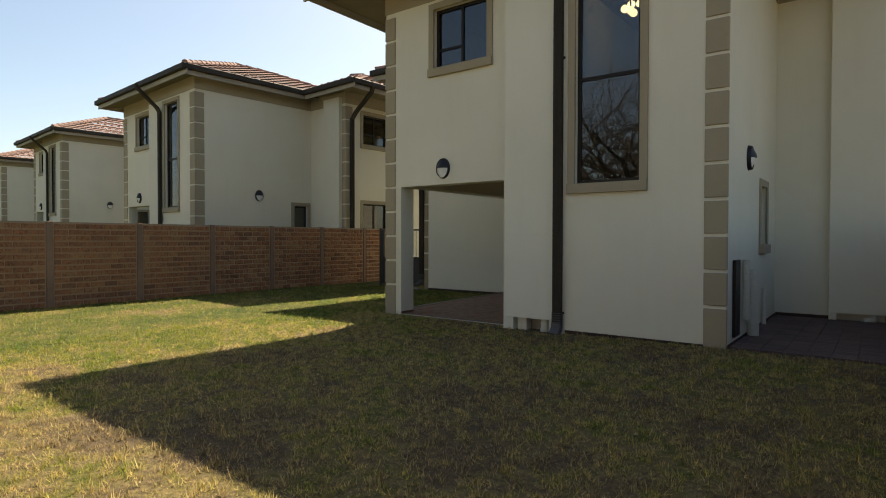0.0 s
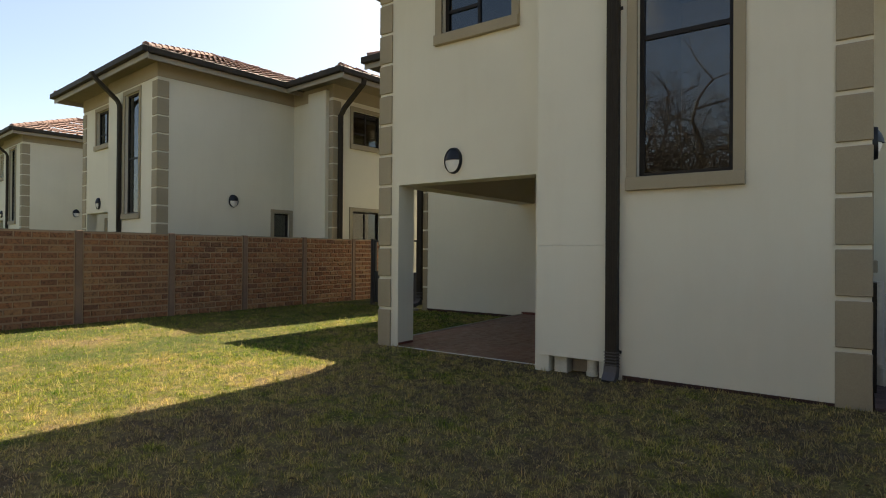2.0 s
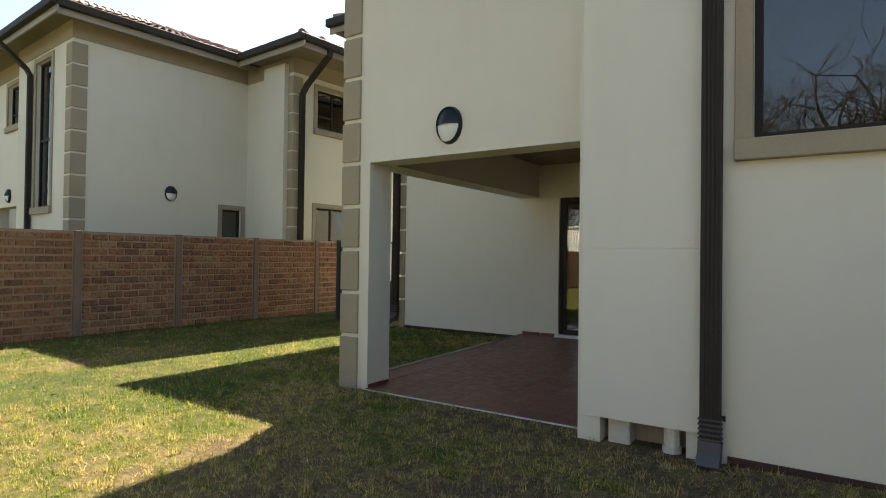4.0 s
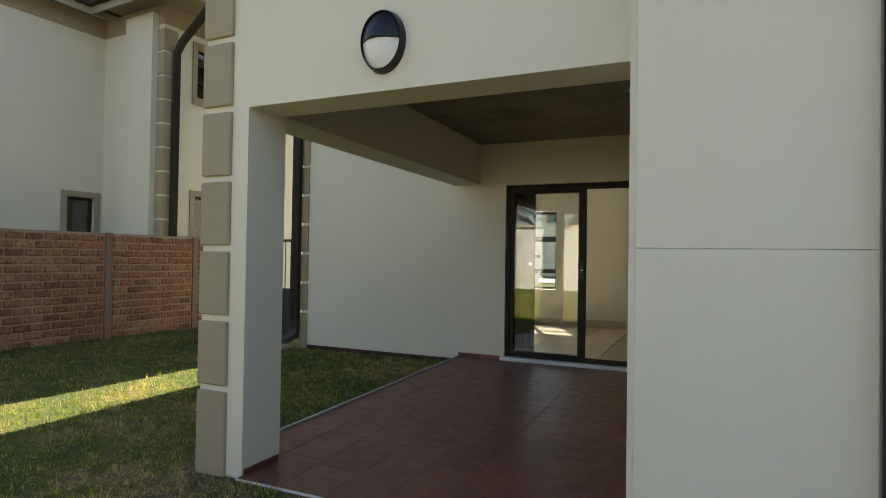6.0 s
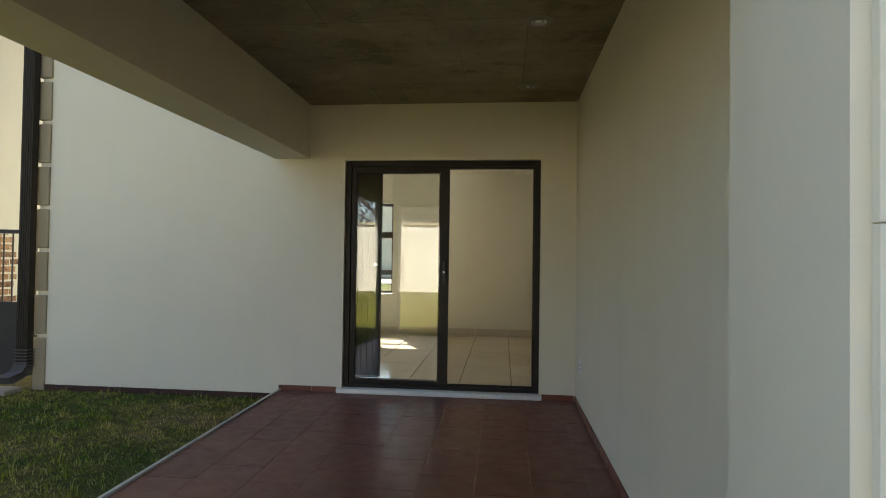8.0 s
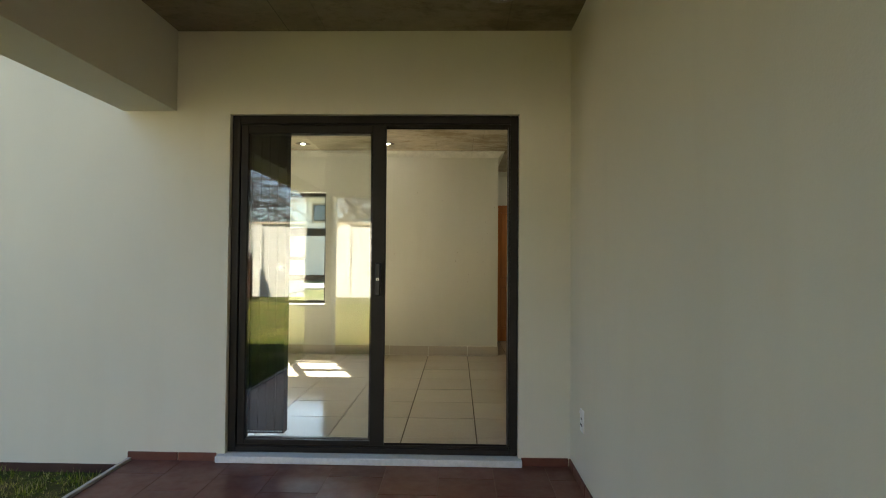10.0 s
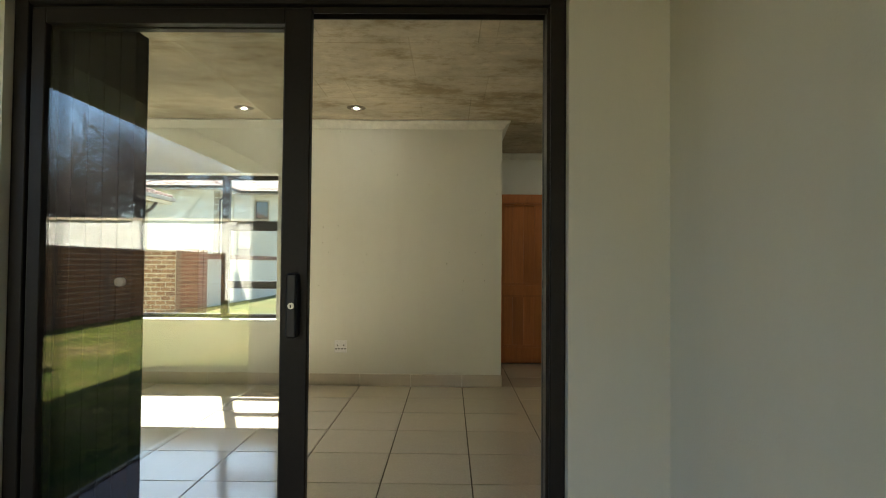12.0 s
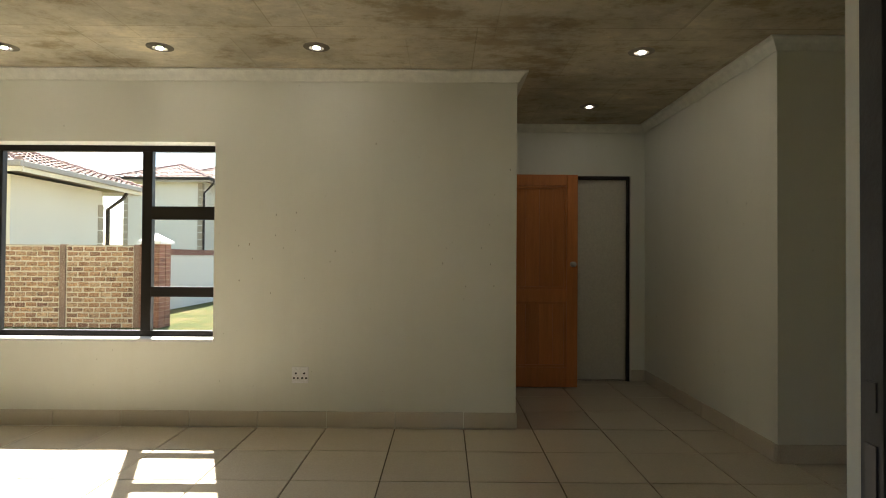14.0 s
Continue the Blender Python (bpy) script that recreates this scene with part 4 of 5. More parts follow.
for x, y in ((-7.05, 14.79), (-6.02, 14.78), (-4.99, 14.76), (-2.86, 14.81), (-2.86, 16.18)):
    downlight(x, y, 2.64, True)
for x, y in ((-3.9, 9.6), (-3.91, 10.88)):
    downlight(x, y, 2.62, False)

# stair hall pendant behind the tall window
pend = thing("pendant_lamp", "cluster pendant of small glowing globes in the stair hall", "lamp")
part("rod", cyl(bmesh.new(), (-2.6, 9.3, 4.95), (-2.6, 9.3, 5.31), 0.012), M_STEEL, pend)
for k, (dx, dy, dz) in enumerate(((0, 0, 0), (0.14, 0.05, 0.1), (-0.12, 0.06, 0.07), (0.08, -0.1, -0.09), (-0.03, 0.12, 0.14))):
    bm = bmesh.new()
    bmesh.ops.create_uvsphere(bm, u_segments=16, v_segments=10, radius=0.065, matrix=Matrix.Translation((-2.6 + dx, 9.3 + dy, 4.93 + dz)))
    part("globe", bm, M_GLOBE, pend)

# ---- room: window, cornice, doors ----
wz = ((-8.14, -7.56, 1.6, 0.1), (-8.14, -7.56, 1.0, 0.075), (-6.415, -5.84, 1.6, 0.1), (-6.415, -5.84, 1.0, 0.075))
window("window_4", "+y", NORTH_Y, *WIN_N, bars_u=(-7.56, -6.415), bars_z=wz, trim=0, depth=0.03, bar=0.075, glass=M_CLEAR, label="wide dark aluminium room window with side sashes")
setting("trim_sill", boxes((WIN_N[0], WIN_N[1], BACK_Y - 0.012, NORTH_Y - 0.09, 0.645, 0.664), bevel=0.003), M_SILL, "white painted inner window sill", "sill")


def cove(bm, p0, p1, inward, m0=0, m1=0):
    """Plain coved cornice between two ceiling points; inward: into the room; m0, m1: 1 for a mitred outer corner."""
    p0, p1, n = Vector(p0), Vector(p1), Vector(inward)
    prof = [(0.001, -0.075), (0.012, -0.075), (0.02, -0.06), (0.034, -0.038), (0.054, -0.02), (0.075, -0.012), (0.075, -0.001), (0.001, -0.001)]
    run = (p1 - p0).normalized()
    a = [bm.verts.new(p0 + (n - run * m0) * d + Vector((0, 0, z))) for d, z in prof]
    b = [bm.verts.new(p1 + (n + run * m1) * d + Vector((0, 0, z))) for d, z in prof]
    for i in range(len(prof)):
        j = (i + 1) % len(prof)
        bm.faces.new([a[i], a[j], b[j], b[i]])
    bm.faces.new(a[::-1])
    bm.faces.new(b)
    bmesh.ops.recalc_face_normals(bm, faces=bm.faces)


bm = bmesh.new()
C = 2.64
cove(bm, (WEST_X + 0.23, BACK_Y, C), (-3.62, BACK_Y, C), (0, -1, 0), 0, 1)
cove(bm, (-3.62, BACK_Y, C), (-3.62, PASS_N, C), (1, 0, 0), 1)
cove(bm, (-3.62, PASS_N, C), (PASS_E, PASS_N, C), (0, -1, 0))
cove(bm, (PASS_E, BLOCK_Y, C), (PASS_E, PASS_N, C), (-1, 0, 0), 1)
cove(bm, (PASS_E, BLOCK_Y, C), (XR - 0.23, BLOCK_Y, C), (0, -1, 0), 1)
cove(bm, (WEST_X + 0.23, DOOR_Y + 0.23, C), (XR - 0.23, DOOR_Y + 0.23, C), (0, 1, 0))
cove(bm, (WEST_X + 0.23, DOOR_Y + 0.23, C), (WEST_X + 0.23, BACK_Y, C), (1, 0, 0))
setting("trim", bm, M_COVE, "white coved cornice", "cornice")


def pine_door():
    """Half-open two-panel pine door standing across the passage."""
    e = thing("door_2", "varnished orange pine panel door standing open", "door")
    e["kind"] = "structure"
    x0, x1, y, z0, z1 = -3.6, -2.87, 16.56, 0.045, 2.08
    st = 0.105
    rails = ((z0, z0 + 0.19), (0.86, 0.98), (z1 - 0.11, z1))
    for a in ((x0, x0 + st), (x1 - st, x1)):
        part("stile", boxes((a[0], a[1], y, y + 0.042, z0, z1), bevel=0.004), M_PINE, e)
    for a, b in rails:
        part("rail", boxes((x0 + st, x1 - st, y + 0.0015, y + 0.0405, a, b), bevel=0.003), M_PINE, e)
    w = (x1 - x0 - 2 * st) / 4
    for zb, zt in ((z0 + 0.19, 0.86), (0.98, z1 - 0.11)):
        for k in range(4):
            u = x0 + st + k * w
            part("panel_board", boxes((u + 0.0005, u + w - 0.0005, y + 0.022, y + 0.034, zb, zt), bevel=0.0015), M_PINE, e)
        bm = bmesh.new()
        for a in ((x0 + st, x0 + st + 0.024, zb, zt), (x1 - st - 0.024, x1 - st, zb, zt), (x0 + st + 0.024, x1 - st - 0.024, zb, zb + 0.024), (x0 + st + 0.024, x1 - st - 0.024, zt - 0.024, zt)):
            box(bm, a[0], a[1], y + 0.008, y + 0.022, a[2], a[3], 0.003)
        part("moulding", bm, M_PINE, e)
    h = part("door_handle", cyl(bmesh.new(), (x1 - 0.05, y - 0.05, 1.22), (x1 - 0.05, y, 1.22), 0.012, n=12), M_STEEL, e, "steel knob handle")
    part("rose", cyl(bmesh.new(), (x1 - 0.05, y - 0.008, 1.22), (x1 - 0.05, y - 0.0005, 1.22), 0.026, n=18), M_STEEL, h)
    bm = bmesh.new()
    bmesh.ops.create_uvsphere(bm, u_segments=14, v_segments=8, radius=0.026, matrix=Matrix.Translation((x1 - 0.05, y - 0.055, 1.22)))
    part("knob", bm, M_STEEL, h)


pine_door()
e = thing("door_3", "plain grey primed flush door, closed, in a dark frame", "door")
e["kind"] = "structure"
part("leaf", boxes((-3.02, -2.285, PASS_N + 0.03, PASS_N + 0.07, 0.04, 2.085), bevel=0.003), M_GREYDOOR, e)
part("door_frame", boxes((-2.284, -2.262, PASS_N - 0.012, PASS_N + 0.1, 0.03, 2.118), (-3.058, -3.026, PASS_N - 0.012, PASS_N + 0.1, 0.03, 2.118), (-3.026, -2.284, PASS_N - 0.012, PASS_N + 0.1, 2.088, 2.118)), M_DARKALU, e)


# ---- gate beside the house ----
def gate_leaf(x0, x1, y):
    e = thing("metal_gate", "grey steel side gate with bars over a solid panel", "gate", "side gates")
    zb, zp, zt = -0.02, 0.68, 1.46
    bm = boxes((x0, x0 + 0.05, y, y + 0.05, zb, zt), (x1 - 0.05, x1, y, y + 0.05, zb, zt), (x0 + 0.05, x1 - 0.05, y, y + 0.05, zt - 0.04, zt), (x0 + 0.05, x1 - 0.05, y, y + 0.05, zb, zb + 0.05), (x0 + 0.05, x1 - 0.05, y, y + 0.05, zp, zp + 0.04))
    part("gate_frame", bm, M_GATE, e)
    part("sheet", boxes((x0 + 0.05, x1 - 0.05, y + 0.018, y + 0.03, zb + 0.05, zp)), M_GATE, e)
    n = round((x1 - x0 - 0.1) / 0.1)
    for k in range(1, n):
        u = x0 + 0.05 + (x1 - x0 - 0.1) * k / n
        part("bar", cyl(bmesh.new(), (u, y + 0.025, zp + 0.04), (u, y + 0.025, zt - 0.04), 0.008, n=8), M_GATE, e)


gate_leaf(-10.3, -9.58, 11.62)
gate_leaf(-9.56, -8.85, 11.62)
tagged(part("gate_post", boxes((-10.39, -10.31, 11.6, 11.68, -0.2, 1.5)), M_GATE), "square grey steel gate post in the lawn", "post")
tagged(part("splash_block", boxes((-8.86, -8.6, 11.04, 11.26, -0.15, -0.045), bevel=0.01), M_CONC), "concrete splash block below the downpipe", "splash block")


# ---- boundary walls ----
def precast_wall(name, p, face, start, pitch, n, near, z0, z1, brick_mat, label, joint=None, rows=14, per=5):
    """Precast panel wall with posts and cast brick faces; face: which way the bricks look."""
    e = thing(name, label, "boundary wall")
    e["kind"] = "structure"
    f = facing(face, p)
    a, b = start, start + pitch * n
    part("panel", fbox(bmesh.new(), f, a, b, 0.012, 0.06, z0 - 0.3, z1), joint or M_MORTAR, e)
    part("coping", fbox(bmesh.new(), f, a, b, 0.004, 0.07, z1, z1 + 0.012), M_CONC, e, "pale cement top edge")
    ch = (z1 - z0) / rows
    bw = (pitch - 0.14) / per
    mesh = {}
    rest = bmesh.new()
    rnd = random.Random(5)

    def brick_mesh(w, v):
        k = (w, v)
        if k not in mesh:
            me = bpy.data.meshes.new("brick")
            bm = bmesh.new()
            fbox(bm, facing(face, 0.0), 0, w, -0.006, 0.02, 0, ch - 0.026, 0.009)
            for q in bm.verts:
                q.co += Vector((rnd.uniform(-1, 1), rnd.uniform(-1, 1), rnd.uniform(-1, 1))) * 0.0075
            bm.to_mesh(me)
            bm.free()
            me.materials.append(brick_mat)
            mesh[k] = me
        return mesh[k]

    for i in range(n + 1):
        u = start + i * pitch
        part("post", fbox(bmesh.new(), f, u - 0.055, u + 0.055, -0.02, 0.09, z0 - 0.3, z1 + 0.02, 0.008), M_POST, e)
    for i in range(n):
        u0 = start + i * pitch + 0.07
        for r in range(rows):
            off = (bw / 2 if r % 2 else 0)
            u = u0
            cuts = [u0] + [u0 + off + bw * k for k in range(0 if off else 1, per)] + [u0 + bw * per]
            for c0, c1 in zip(cuts, cuts[1:]):
                w = round(c1 - c0 - 0.024, 3)
                if w < 0.03:
                    continue
                z = z0 + r * ch + rnd.uniform(-0.003, 0.003)
                d = rnd.uniform(-0.004, 0.004)
                if near(i):
                    q = new("brick", brick_mesh(w, rnd.randrange(4)))
                    q.location = f(c0 + 0.012, d, z)
                    q.parent = e
                else:
                    fbox(rest, f, c0 + 0.012, c0 + 0.012 + w, d - 0.006, d + 0.02, z, z + ch - 0.03)
    if rest.verts:
        ob = part("brick_rest", rest, brick_mat, e)
        ob["kind"] = "stuff"
    else:
        rest.free()
    return e


def garden_wall(name, x0, x1, y0, y1, height, axis, spacing, label):
    """Smooth painted garden wall with raised pilasters and a flat capping."""
    e = thing(name, label, "garden wall")
    e["kind"] = "structure"
    part("wall", boxes((x0, x1, y0, y1, -0.5, height)), M_WHITEWALL, e)
    part("capping", boxes((x0 - 0.07, x1 + 0.07, y0 - 0.07, y1 + 0.07, height, height + 0.1), bevel=0.01), M_TAUPE, e)
    a, b = (x0, x1) if axis == "x" else (y0, y1)
    n = int((b - a) / spacing)
    for k in range(n + 1):
        u = a + (b - a) * k / n
        s = (u - 0.2, u + 0.2, y0 - 0.06, y1 + 0.06, -0.5, height - 0.002) if axis == "x" else (x0 - 0.06, x1 + 0.06, u - 0.2, u + 0.2, -0.5, height - 0.002)
        part("pilaster", boxes(s, bevel=0.008), M_WHITEWALL, e)
    return e


# ---- bare winter trees beyond the garden wall ----
def bare_tree(x, y, height, seed):
    e = thing("bare_tree", "large leafless winter tree with dark spreading branches", "tree", "bare trees", (x, y, -0.1))
    rnd = random.Random(seed)
    trunk, crown = ([], []), ([], [])

    def limb(mesh, p, d, length, r, depth):
        verts, faces = mesh
        steps = 4 if depth < 4 else 3
        n = 8 if depth < 2 else (5 if depth < 4 else 3)
        pts, rad = [p], [r]
        for k in range(steps):
            d = (d + Vector((rnd.uniform(-1, 1), rnd.uniform(-1, 1), rnd.uniform(-0.6, 0.75))) * 0.24).normalized()
            p = p + d * length / steps
            pts.append(p)
            rad.append(r * (1 - 0.32 * (k + 1) / steps))
        for j, (q, rr) in enumerate(zip(pts, rad)):
            t = (pts[min(j + 1, steps)] - pts[max(j - 1, 0)]).normalized()
            a = t.orthogonal().normalized()
            c = t.cross(a)
            base = len(verts)
            verts.extend(q + (a * math.cos(2 * math.pi * i / n) + c * math.sin(2 * math.pi * i / n)) * rr for i in range(n))
            if j:
                faces.extend((base - n + i, base - n + (i + 1) % n, base + (i + 1) % n, base + i) for i in range(n))
        if depth >= 6:
            return
        kids = 6 if depth == 0 else (4 if depth < 3 else 3)
        for k in range(kids):
            j = steps if k < 2 else rnd.randrange(1, steps)
            axis = Vector((rnd.uniform(-1, 1), rnd.uniform(-1, 1), rnd.uniform(-0.35, 0.5))).normalized()
            nd = (d * 0.62 + axis * rnd.uniform(0.55, 1.0)).normalized()
            limb(crown, pts[j], nd, length * (1.25 if depth == 0 else 1.0) * rnd.uniform(0.64, 0.86), rad[j] * rnd.uniform(0.52, 0.84), depth + 1)

    limb(trunk, Vector((0, 0, 0)), Vector((rnd.uniform(-0.1, 0.1), rnd.uniform(-0.1, 0.1), 1)).normalized(), height * 0.2, height * 0.018, 0)
    for name, (verts, faces) in (("trunk", trunk), ("crown", crown)):
        me = bpy.data.meshes.new(name)
        me.from_pydata(verts, [], faces)
        me.materials.append(M_BARK)
        new(name, me).parent = e
    return e


near_tree, far_tree = bare_tree(-7.5, -10.5, 16.0, 21), bare_tree(-3.0, -12.0, 14.5, 57)
for source, x, y, turn, size in ((near_tree, -15.2, -11.0, 1.3, 0.85), (near_tree, 0.5, -10.0, 3.1, 0.9), (near_tree, -21.5, -12.0, 4.4, 1.0), (near_tree, -33.0, -12.0, 2.2, 1.05),
                                 (far_tree, -11.0, -14.5, 2.6, 1.15), (far_tree, -18.5, -15.0, 0.9, 1.1), (far_tree, 4.0, -14.0, 5.0, 1.1), (far_tree, -28.0, -16.0, 3.7, 1.1)):
    copy_thing(source, Matrix.Translation((x, y, -0.1)) @ Matrix.Rotation(turn, 4, "Z") @ Matrix.Scale(size, 4))

garden_wall("garden_wall_south", -31.4, 1.6, -6.6, -6.4, 2.6, "x", 3.3, "smooth off-white garden wall with taupe capping")
precast_wall("boundary_wall_east", 1.42, "-x", -6.0, 1.64, 13, lambda i: False, -0.08, 1.5, M_BRICK, "weathered brown brick-faced precast boundary wall")

# ---- neighbours ----
first = thing("house", "two-storey cream plastered house with tile roof and taupe quoins", "house", "row of houses")
house_shell(first)
first.matrix_world = Matrix.Translation((-13.588, 1.038, 0.141)) @ Matrix.Rotation(-0.074, 4, "Z")
for place, turn in (((-27.405, 2.769, 0.406), -0.085), ((-41.0, 4.23, 0.45), -0.16)):
    copy_thing(first, Matrix.Translation(place) @ Matrix.Rotation(turn, 4, "Z"))


def street_house():
    """House across the street: a plain front wing with quoins and a set-back wing with upper windows."""
    e = thing("house", "two-storey cream plastered house across the street", "house", "row of houses")
    x0, x1, x2, y0, y1, y2, top = -22.8, -18.25, -11.4, 44.5, 47.0, 53.0, 5.65
    ups = [(-16.8, -16.0, 4.05, 5.15), (-14.0, -13.2, 4.05, 5.15)]
    way = (-18.0, -17.1, -0.4, 2.1)
    part("wall", pierced("-y", y0, 0.25, x0, x1, -0.4, top), M_PLASTER, e)
    part("wall", pierced("+x", x1, 0.25, y0 + 0.25, y1, -0.4, top), M_PLASTER, e)
    part("wall", pierced("-x", x0, 0.25, y0 + 0.25, y2, -0.4, top), M_PLASTER, e)
    part("wall", pierced("-y", y1, 0.25, x1, x2, -0.4, top, [*ups, way]), M_PLASTER, e)
    part("wall", pierced("+x", x2, 0.25, y1 + 0.25, y2, -0.4, top), M_PLASTER, e)
    part("wall", pierced("+y", y2, 0.25, x0 + 0.25, x2 - 0.25, -0.4, top), M_PLASTER, e)
    for u in ups:
        window("", "-y", y1, *u, parent=e)
    part("door", boxes((way[0], way[1], y1 + 0.1, y1 + 0.15, -0.1, way[3])), M_DARKALU, e, "dark front door")
    for c in ((x0, y0, -1, -1), (x1, y0, 1, -1), (x2, y1, 1, -1)):
        quoins(e, *c, 0.2, 13)
    hip_roof(e, x0 - 0.6, x1 + 0.6, y0 - 0.6, y2 + 0.6, top + 0.12)
    hip_roof(e, x0 - 0.59, x2 + 0.6, y1 - 0.6, y2 + 0.59, top + 0.116)
    eaves(e, x0 - 0.6, x1 + 0.6, y0 - 0.6, y1 - 0.6, top + 0.12, "sew")
    eaves(e, x1 + 0.72, x2 + 0.6, y1 - 0.6, y2 + 0.6, top + 0.116, "sen")
    downpipe([(x1 + 0.6, y0 + 0.1, top), (x1 + 0.55, y0 + 0.1, top - 0.2), (x1 + 0.07, y0 + 0.1, top - 0.7), (x1 + 0.07, y0 + 0.1, 0.1)], (0, 1, 0), e)


street_house()

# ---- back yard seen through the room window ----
precast_wall("boundary_wall_back", 21.9, "-y", -15.54, 1.4, 4, lambda i: i > 1, -0.08, 1.46, M_BRICK_LIGHT, "yellow-brown brick-faced precast wall, sunlight put into its brick colour", M_MORTAR_LIGHT, 16, 6)
pil = thing("brick_pillar", "red face-brick gate pillar with a white cap", "pillar")
part("core", boxes((-9.85, -9.5, 21.85, 22.3, -0.3, 1.5)), M_MORTAR, pil)
bm = bmesh.new()
for r in range(19):
    o = 0.11 if r % 2 else 0.0
    z = -0.1 + r * 0.084
    for k in range(-1, 3):
        a, b = max(-9.86 + o + k * 0.225, -9.862), min(-9.86 + o + k * 0.225 + 0.213, -9.488)
        if b - a > 0.03:
            box(bm, a, b, 21.835, 21.86, z, z + 0.073)
    for k in range(2):
        box(bm, -9.502, -9.487, 21.862 + k * 0.225, 22.06 + k * 0.225, z, z + 0.073)
tagged(part("brick_rest", bm, M_REDBRICK, pil), kind="stuff")
bm = boxes((-9.9, -9.45, 21.8, 22.35, 1.5, 1.56))
bmesh.ops.create_cone(bm, cap_ends=True, segments=4, radius1=0.32, radius2=0.04, depth=0.14, matrix=Matrix.Translation((-9.675, 22.07, 1.63)) @ Matrix.Rotation(math.pi / 4, 4, "Z"))
part("cap", bm, M_SILL, pil, "white painted pyramid cap")
sw = thing("street_wall", "white plastered street wall with brick coping", "garden wall")
sw["kind"] = "structure"
part("wall", boxes((-11.3, -11.1, 24.0, 34.0, -0.3, 1.3)), M_WHITEWALL, sw)
part("coping", boxes((-11.33, -11.07, 24.0, 34.0, 1.3, 1.45)), M_REDBRICK, sw)
part("wall", boxes((-9.35, 5.0, 34.0, 34.2, -0.3, 1.5)), M_WHITEWALL, sw)
part("coping", boxes((-9.38, 5.0, 33.97, 34.23, 1.5, 1.62)), M_REDBRICK, sw)
gar = thing("garage", "single-storey cream garage with tile roof behind the wall", "garage")
part("wall", boxes((-26.0, -15.0, 25.4, 29.3, -0.3, 3.3)), M_PLASTER, gar)
hip_roof(gar, -26.8, -14.2, 24.6, 30.3, 3.5, 19.0)
eaves(gar, -26.8, -14.2, 24.6, 30.3, 3.5, gutter=M_FASCIA, board=M_PLASTER)
quoins(gar, -15.0, 29.3, 1, 1, 0.02, 7)
downpipe([(-14.4, 29.6, 3.3), (-14.5, 29.55, 3.1), (-14.92, 29.45, 2.75), (-14.92, 29.45, 0.0)], (0, 1, 0), gar)

# unseen strip outside the window, added as a pale reflector that brightens the room
setting("pavement_bounce", boxes((-7.6, 4.9, NORTH_Y + 0.3, 33.0, -0.2, -0.03)), M_PALE_PAVE, "unseen pale paving added to bounce sunlight into the room", "paving")
setting("road", boxes((-90, 60, 35.5, 42.0, -0.3, -0.02)), M_PALE_PAVE, "pale sunlit estate road", "road")

# ---- pieces: tiles, skirting, bricks ----
def tile_mesh(name, w, d, h, mat, bevel=0.003):
    me = bpy.data.meshes.new(name)
    bm = boxes((0, w, 0, d, -h, 0), bevel=bevel)
    bm.to_mesh(me)
    bm.free()
    me.materials.append(mat)
    return me


def lay(parent, name, x0, x1, y0, y1, ox, oy, w, d, gap, z, mat, cache, stagger=False, skip=None):
    i0, i1 = math.floor((x0 - ox) / w), math.ceil((x1 - ox) / w)
    rnd = random.Random(2)
    for i in range(i0, i1):
        sh = d / 2 if stagger and i % 2 else 0.0
        j0, j1 = math.floor((y0 - oy - sh) / d), math.ceil((y1 - oy - sh) / d)
        for j in range(j0, j1):
            a0, a1 = max(ox + i * w + gap / 2, x0), min(ox + (i + 1) * w - gap / 2, x1)
            b0, b1 = max(oy + sh + j * d + gap / 2, y0), min(oy + sh + (j + 1) * d - gap / 2, y1)
            if a1 - a0 < 0.02 or b1 - b0 < 0.02 or (skip and skip((a0 + a1) / 2, (b0 + b1) / 2)):
                continue
            k = (name, round(a1 - a0, 3), round(b1 - b0, 3))
            if k not in cache:
                cache[k] = tile_mesh(name, a1 - a0, b1 - b0, 0.012, mat, 0.0015)
            q = new(name, cache[k])
            q.location = (a0, b0, z + rnd.uniform(-0.0006, 0.0006))
            q.parent = parent


cache = {}
lay(pav, "brick", XR + 0.022, 1.39, 7.125, JOG_Y - 0.16, XR + 0.1, 7.2, 0.222, 0.111, 0.006, -0.022, M_PAVE, cache, False)
lay(patio, "tile", PX0, PX1, 7.585, PY1, -4.856, 10.66, 0.311, 0.46, 0.003, -0.0025, M_TILE_RED, cache, True)
lay(patio, "tile", OPEN_X0 + 0.003, -3.624, PATIO_EDGE + 0.001, 7.582, -4.856, 10.66, 0.311, 0.46, 0.003, -0.0025, M_TILE_RED, cache, True)
floor_in = setting("floor", boxes((WEST_X + 0.23, XR - 0.23, DOOR_Y + 0.2, BACK_Y, -0.3, 0.02), (-3.62, PASS_E, BACK_Y, PASS_N, -0.3, 0.02), (-3.06, -2.25, PASS_N, PASS_N + 0.5, -0.3, 0.03)), M_GROUT, "glazed beige ceramic tile floor with dark joints", "floor")
lay(floor_in, "tile", WEST_X + 0.23, XR - 0.23, DOOR_Y + 0.23, BACK_Y, -5.0, 14.75, 0.5, 0.5, 0.007, 0.03, M_TILE_FLOOR, cache, skip=lambda x, y: x > PASS_E and y > BLOCK_Y)
lay(floor_in, "tile", -3.62, PASS_E, BACK_Y, PASS_N, -5.0, 14.75, 0.5, 0.5, 0.007, 0.03, M_TILE_FLOOR, cache)


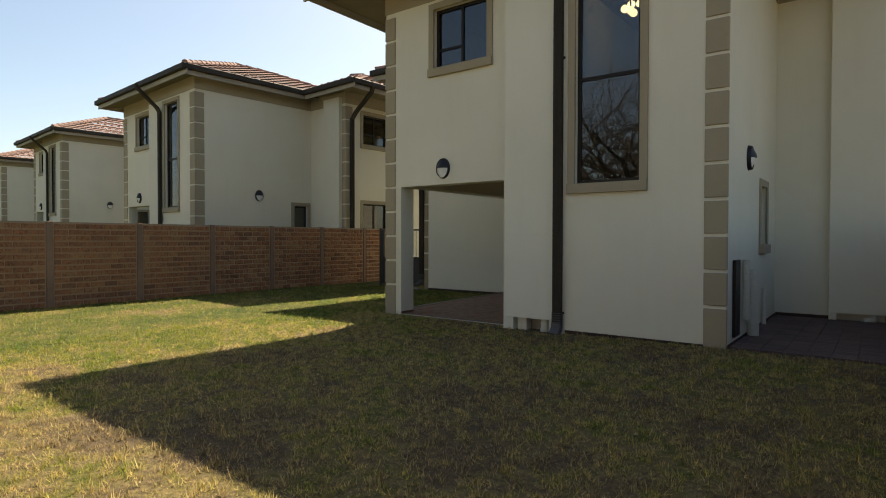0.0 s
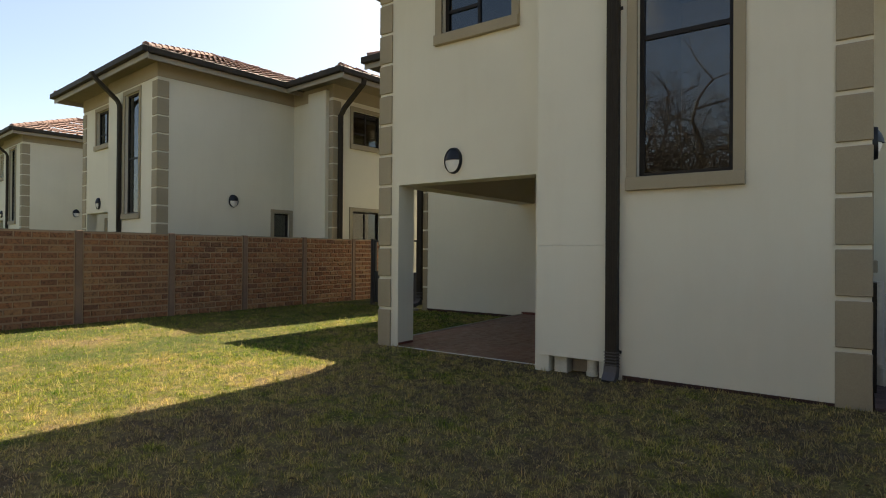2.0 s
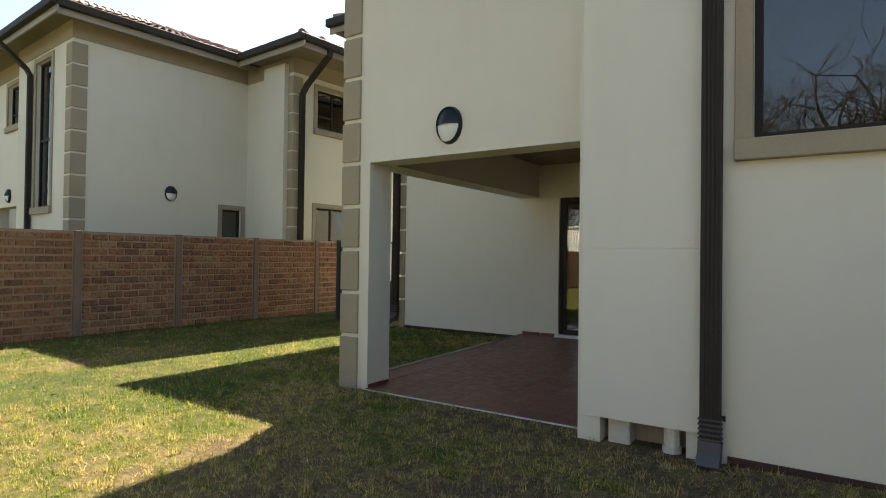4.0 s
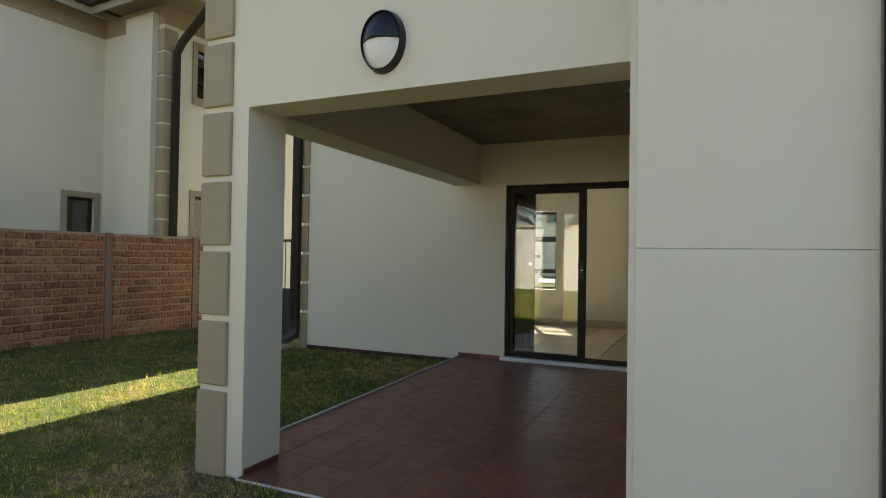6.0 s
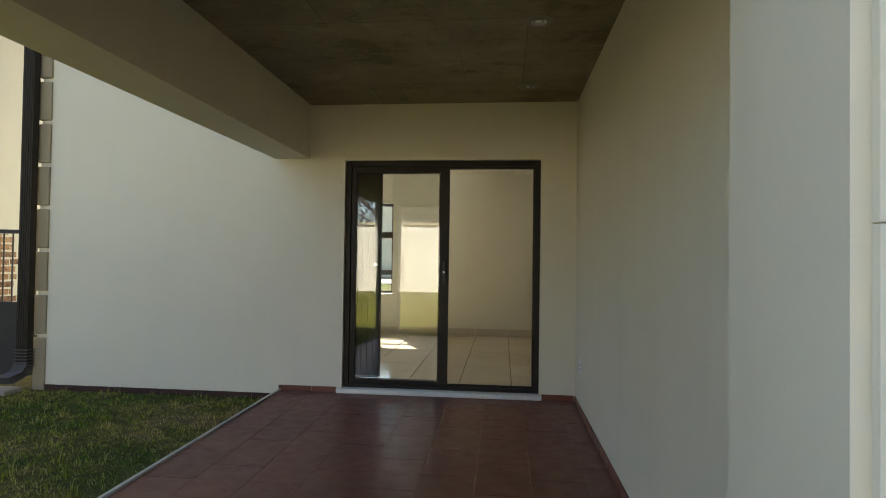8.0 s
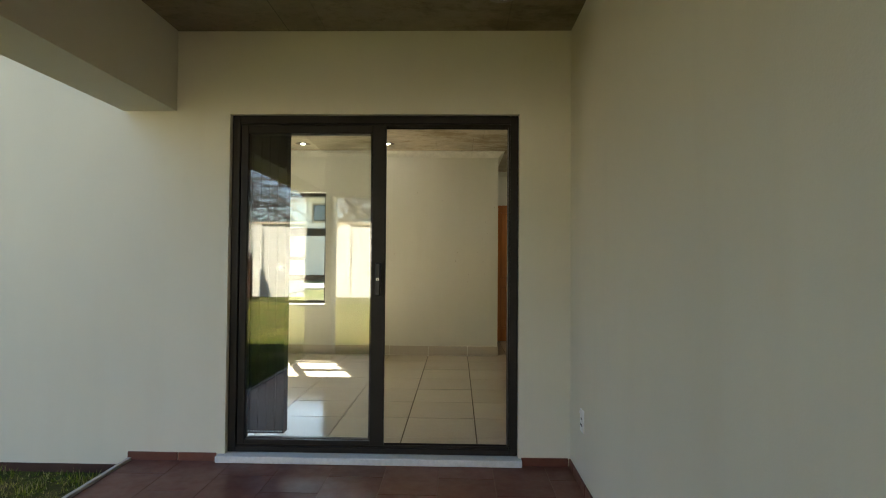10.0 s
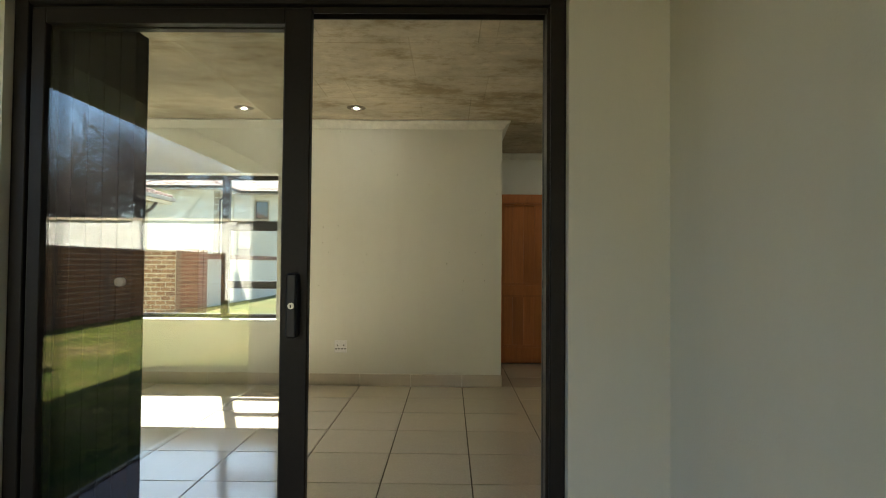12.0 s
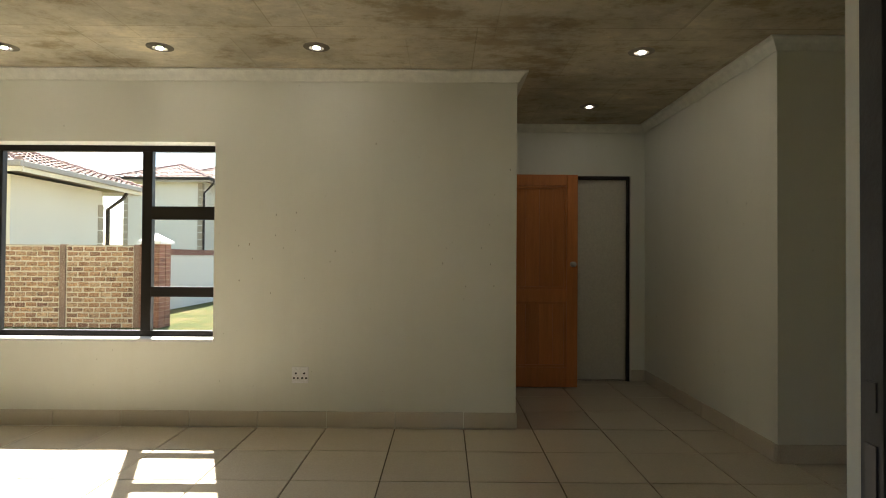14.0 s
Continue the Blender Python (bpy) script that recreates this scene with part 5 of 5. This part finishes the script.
def skirting(name, mat, runs, z0, z1, length, label):
    e = thing(name, label, "skirting")
    e["kind"] = "structure"
    for f, u0, u1, o in runs:
        k = math.floor((u0 - o) / length)
        while o + k * length < u1:
            a, b = max(o + k * length + 0.003, u0), min(o + (k + 1) * length - 0.003, u1)
            if b - a > 0.02:
                part("tile", fbox(bmesh.new(), f, a, b, -0.011, -0.0005, z0, z1, 0.002), mat, e)
            k += 1
    return e


skirting("skirting_room", M_TILE_FLOOR, [(facing("-y", BACK_Y), WEST_X + 0.24, -3.612, -5.0), (facing("+x", -3.62), BACK_Y, PASS_N - 0.012, BACK_Y), (facing("-y", PASS_N), -2.24, PASS_E - 0.012, -2.6),
                                             (facing("-x", PASS_E), BLOCK_Y - 0.01, PASS_N - 0.02, 14.6), (facing("-y", BLOCK_Y), PASS_E + 0.002, XR - 0.24, PASS_E)], 0.031, 0.145, 0.5, "beige ceramic tile skirting")
skirting("skirting_patio", M_TILE_RED, [(facing("-y", DOOR_Y), -6.13, -5.585, -6.13), (facing("-y", DOOR_Y), -3.75, -3.47, -3.75), (facing("-x", -3.455), 7.48, DOOR_Y - 0.012, 7.5)],
         -0.06, 0.045, 0.31, "terracotta tile skirting of the patio")
skirting("skirting_column", M_TILE_RED, [(facing("+x", OPEN_X0), F1 + 0.01, 7.58, 7.26), (facing("-x", -3.62), 7.22, 7.47, 7.22)], -0.1, -0.022, 0.31, "terracotta tile skirting round the patio column")
precast_wall("boundary_wall", -11.6, "+x", 7.31 - 1.64 * 8, 1.64, 12, lambda i: 8 <= i <= 10, -0.08, 1.5, M_BRICK, "weathered brown brick-faced precast boundary wall", per=6)

# shaded wall given the bright brick so that it looks sunlit
precast_wall("boundary_wall_rear", -11.6, "+x", 7.31 + 1.64 * 4 + 0.06, 1.64, 2, lambda i: False, -0.08, 1.5, M_BRICK_LIGHT, "brick-faced precast wall beyond the gate, sunlight put into its yellow-brown bricks")


# ---- lawn blades ----
def grass():
    rng = np.random.default_rng(4)
    spans = [(-11.5, 1.4, -3.0, 11.6, 1700), (-7.5, 1.2, 0.2, 7.3, 4200), (-8.5, -6.17, 7.3, 11.3, 3000)]
    px, py = [], []
    for x0, x1, y0, y1, dens in spans:
        n = int((x1 - x0) * (y1 - y0) * dens)
        px.append(rng.uniform(x0, x1, n))
        py.append(rng.uniform(y0, y1, n))
    x, y = np.concatenate(px), np.concatenate(py)
    inside = ((x > XL - 0.05) & (x < -3.6) & (y > PATIO_EDGE - 0.016)) | ((x >= -3.62) & (y > F2 - 0.03)) | (y > DOOR_Y - 0.03) | ((x > XR) & (y > 7.1)) | (x > 1.4)
    x, y = x[~inside], y[~inside]
    n = len(x)
    z = np.array([ground_height(a, b) for a, b in zip(x, y)])
    ang, w = rng.uniform(0, 2 * np.pi, n), rng.uniform(0.0018, 0.0046, n)
    h, ln = rng.uniform(0.008, 0.034, n), rng.uniform(0.0, 0.036, n)
    clump = np.array([noise.noise((a * 9, b * 9, 3.0)) + 0.8 * noise.noise((a * 24, b * 24, 8.0)) for a, b in zip(x, y)])
    h *= np.clip(0.7 + 2.1 * clump, 0.1, 2.8)
    tuft = rng.random(n) < 0.05
    h[tuft] *= 1.6
    ln[tuft] *= 1.8
    la = rng.uniform(0, 2 * np.pi, n)
    co = np.empty((n, 3, 3))
    co[:, 0] = np.stack([x - w * np.cos(ang), y - w * np.sin(ang), z - 0.004], 1)
    co[:, 1] = np.stack([x + w * np.cos(ang), y + w * np.sin(ang), z - 0.004], 1)
    co[:, 2] = np.stack([x + ln * np.cos(la), y + ln * np.sin(la), z + h], 1)
    me = bpy.data.meshes.new("grass")
    me.vertices.add(3 * n)
    me.loops.add(3 * n)
    me.polygons.add(n)
    me.vertices.foreach_set("co", co.ravel())
    me.loops.foreach_set("vertex_index", np.arange(3 * n, dtype=np.int32))
    me.polygons.foreach_set("loop_start", np.arange(0, 3 * n, 3, dtype=np.int32))
    me.update(calc_edges=True)
    me.materials.append(M_BLADE)
    tagged(new("grass", me), "short dry lawn grass, straw and green", "grass", "", "stuff")


grass()


# ---- fallen leaves and straw on the lawn ----
def litter():
    rnd = random.Random(9)
    verts, faces = [], []
    for k in range(900):
        x, y = rnd.uniform(-11.0, 1.2), rnd.uniform(-1.0, 7.0)
        a, size, lift = rnd.uniform(0, 2 * math.pi), rnd.uniform(0.008, 0.024), rnd.uniform(0.012, 0.026)
        z = ground_height(x, y) + lift
        u, v = Vector((math.cos(a), math.sin(a), rnd.uniform(-0.3, 0.3))) * size, Vector((-math.sin(a), math.cos(a), rnd.uniform(-0.4, 0.4))) * size * rnd.uniform(0.25, 0.6)
        c, base = Vector((x, y, z)), len(verts)
        curl = Vector((0, 0, size * rnd.uniform(0.1, 0.5)))
        verts.extend((c - u, c - v + curl, c + u, c + v + curl))
        faces.extend(((base, base + 1, base + 2), (base, base + 2, base + 3)))
    me = bpy.data.meshes.new("fallen_leaves")
    me.from_pydata(verts, [], faces)
    me.materials.append(M_LITTER)
    tagged(new("fallen_leaves", me), "dry fallen leaves and straw scattered on the lawn", "leaves", "", "stuff")


litter()
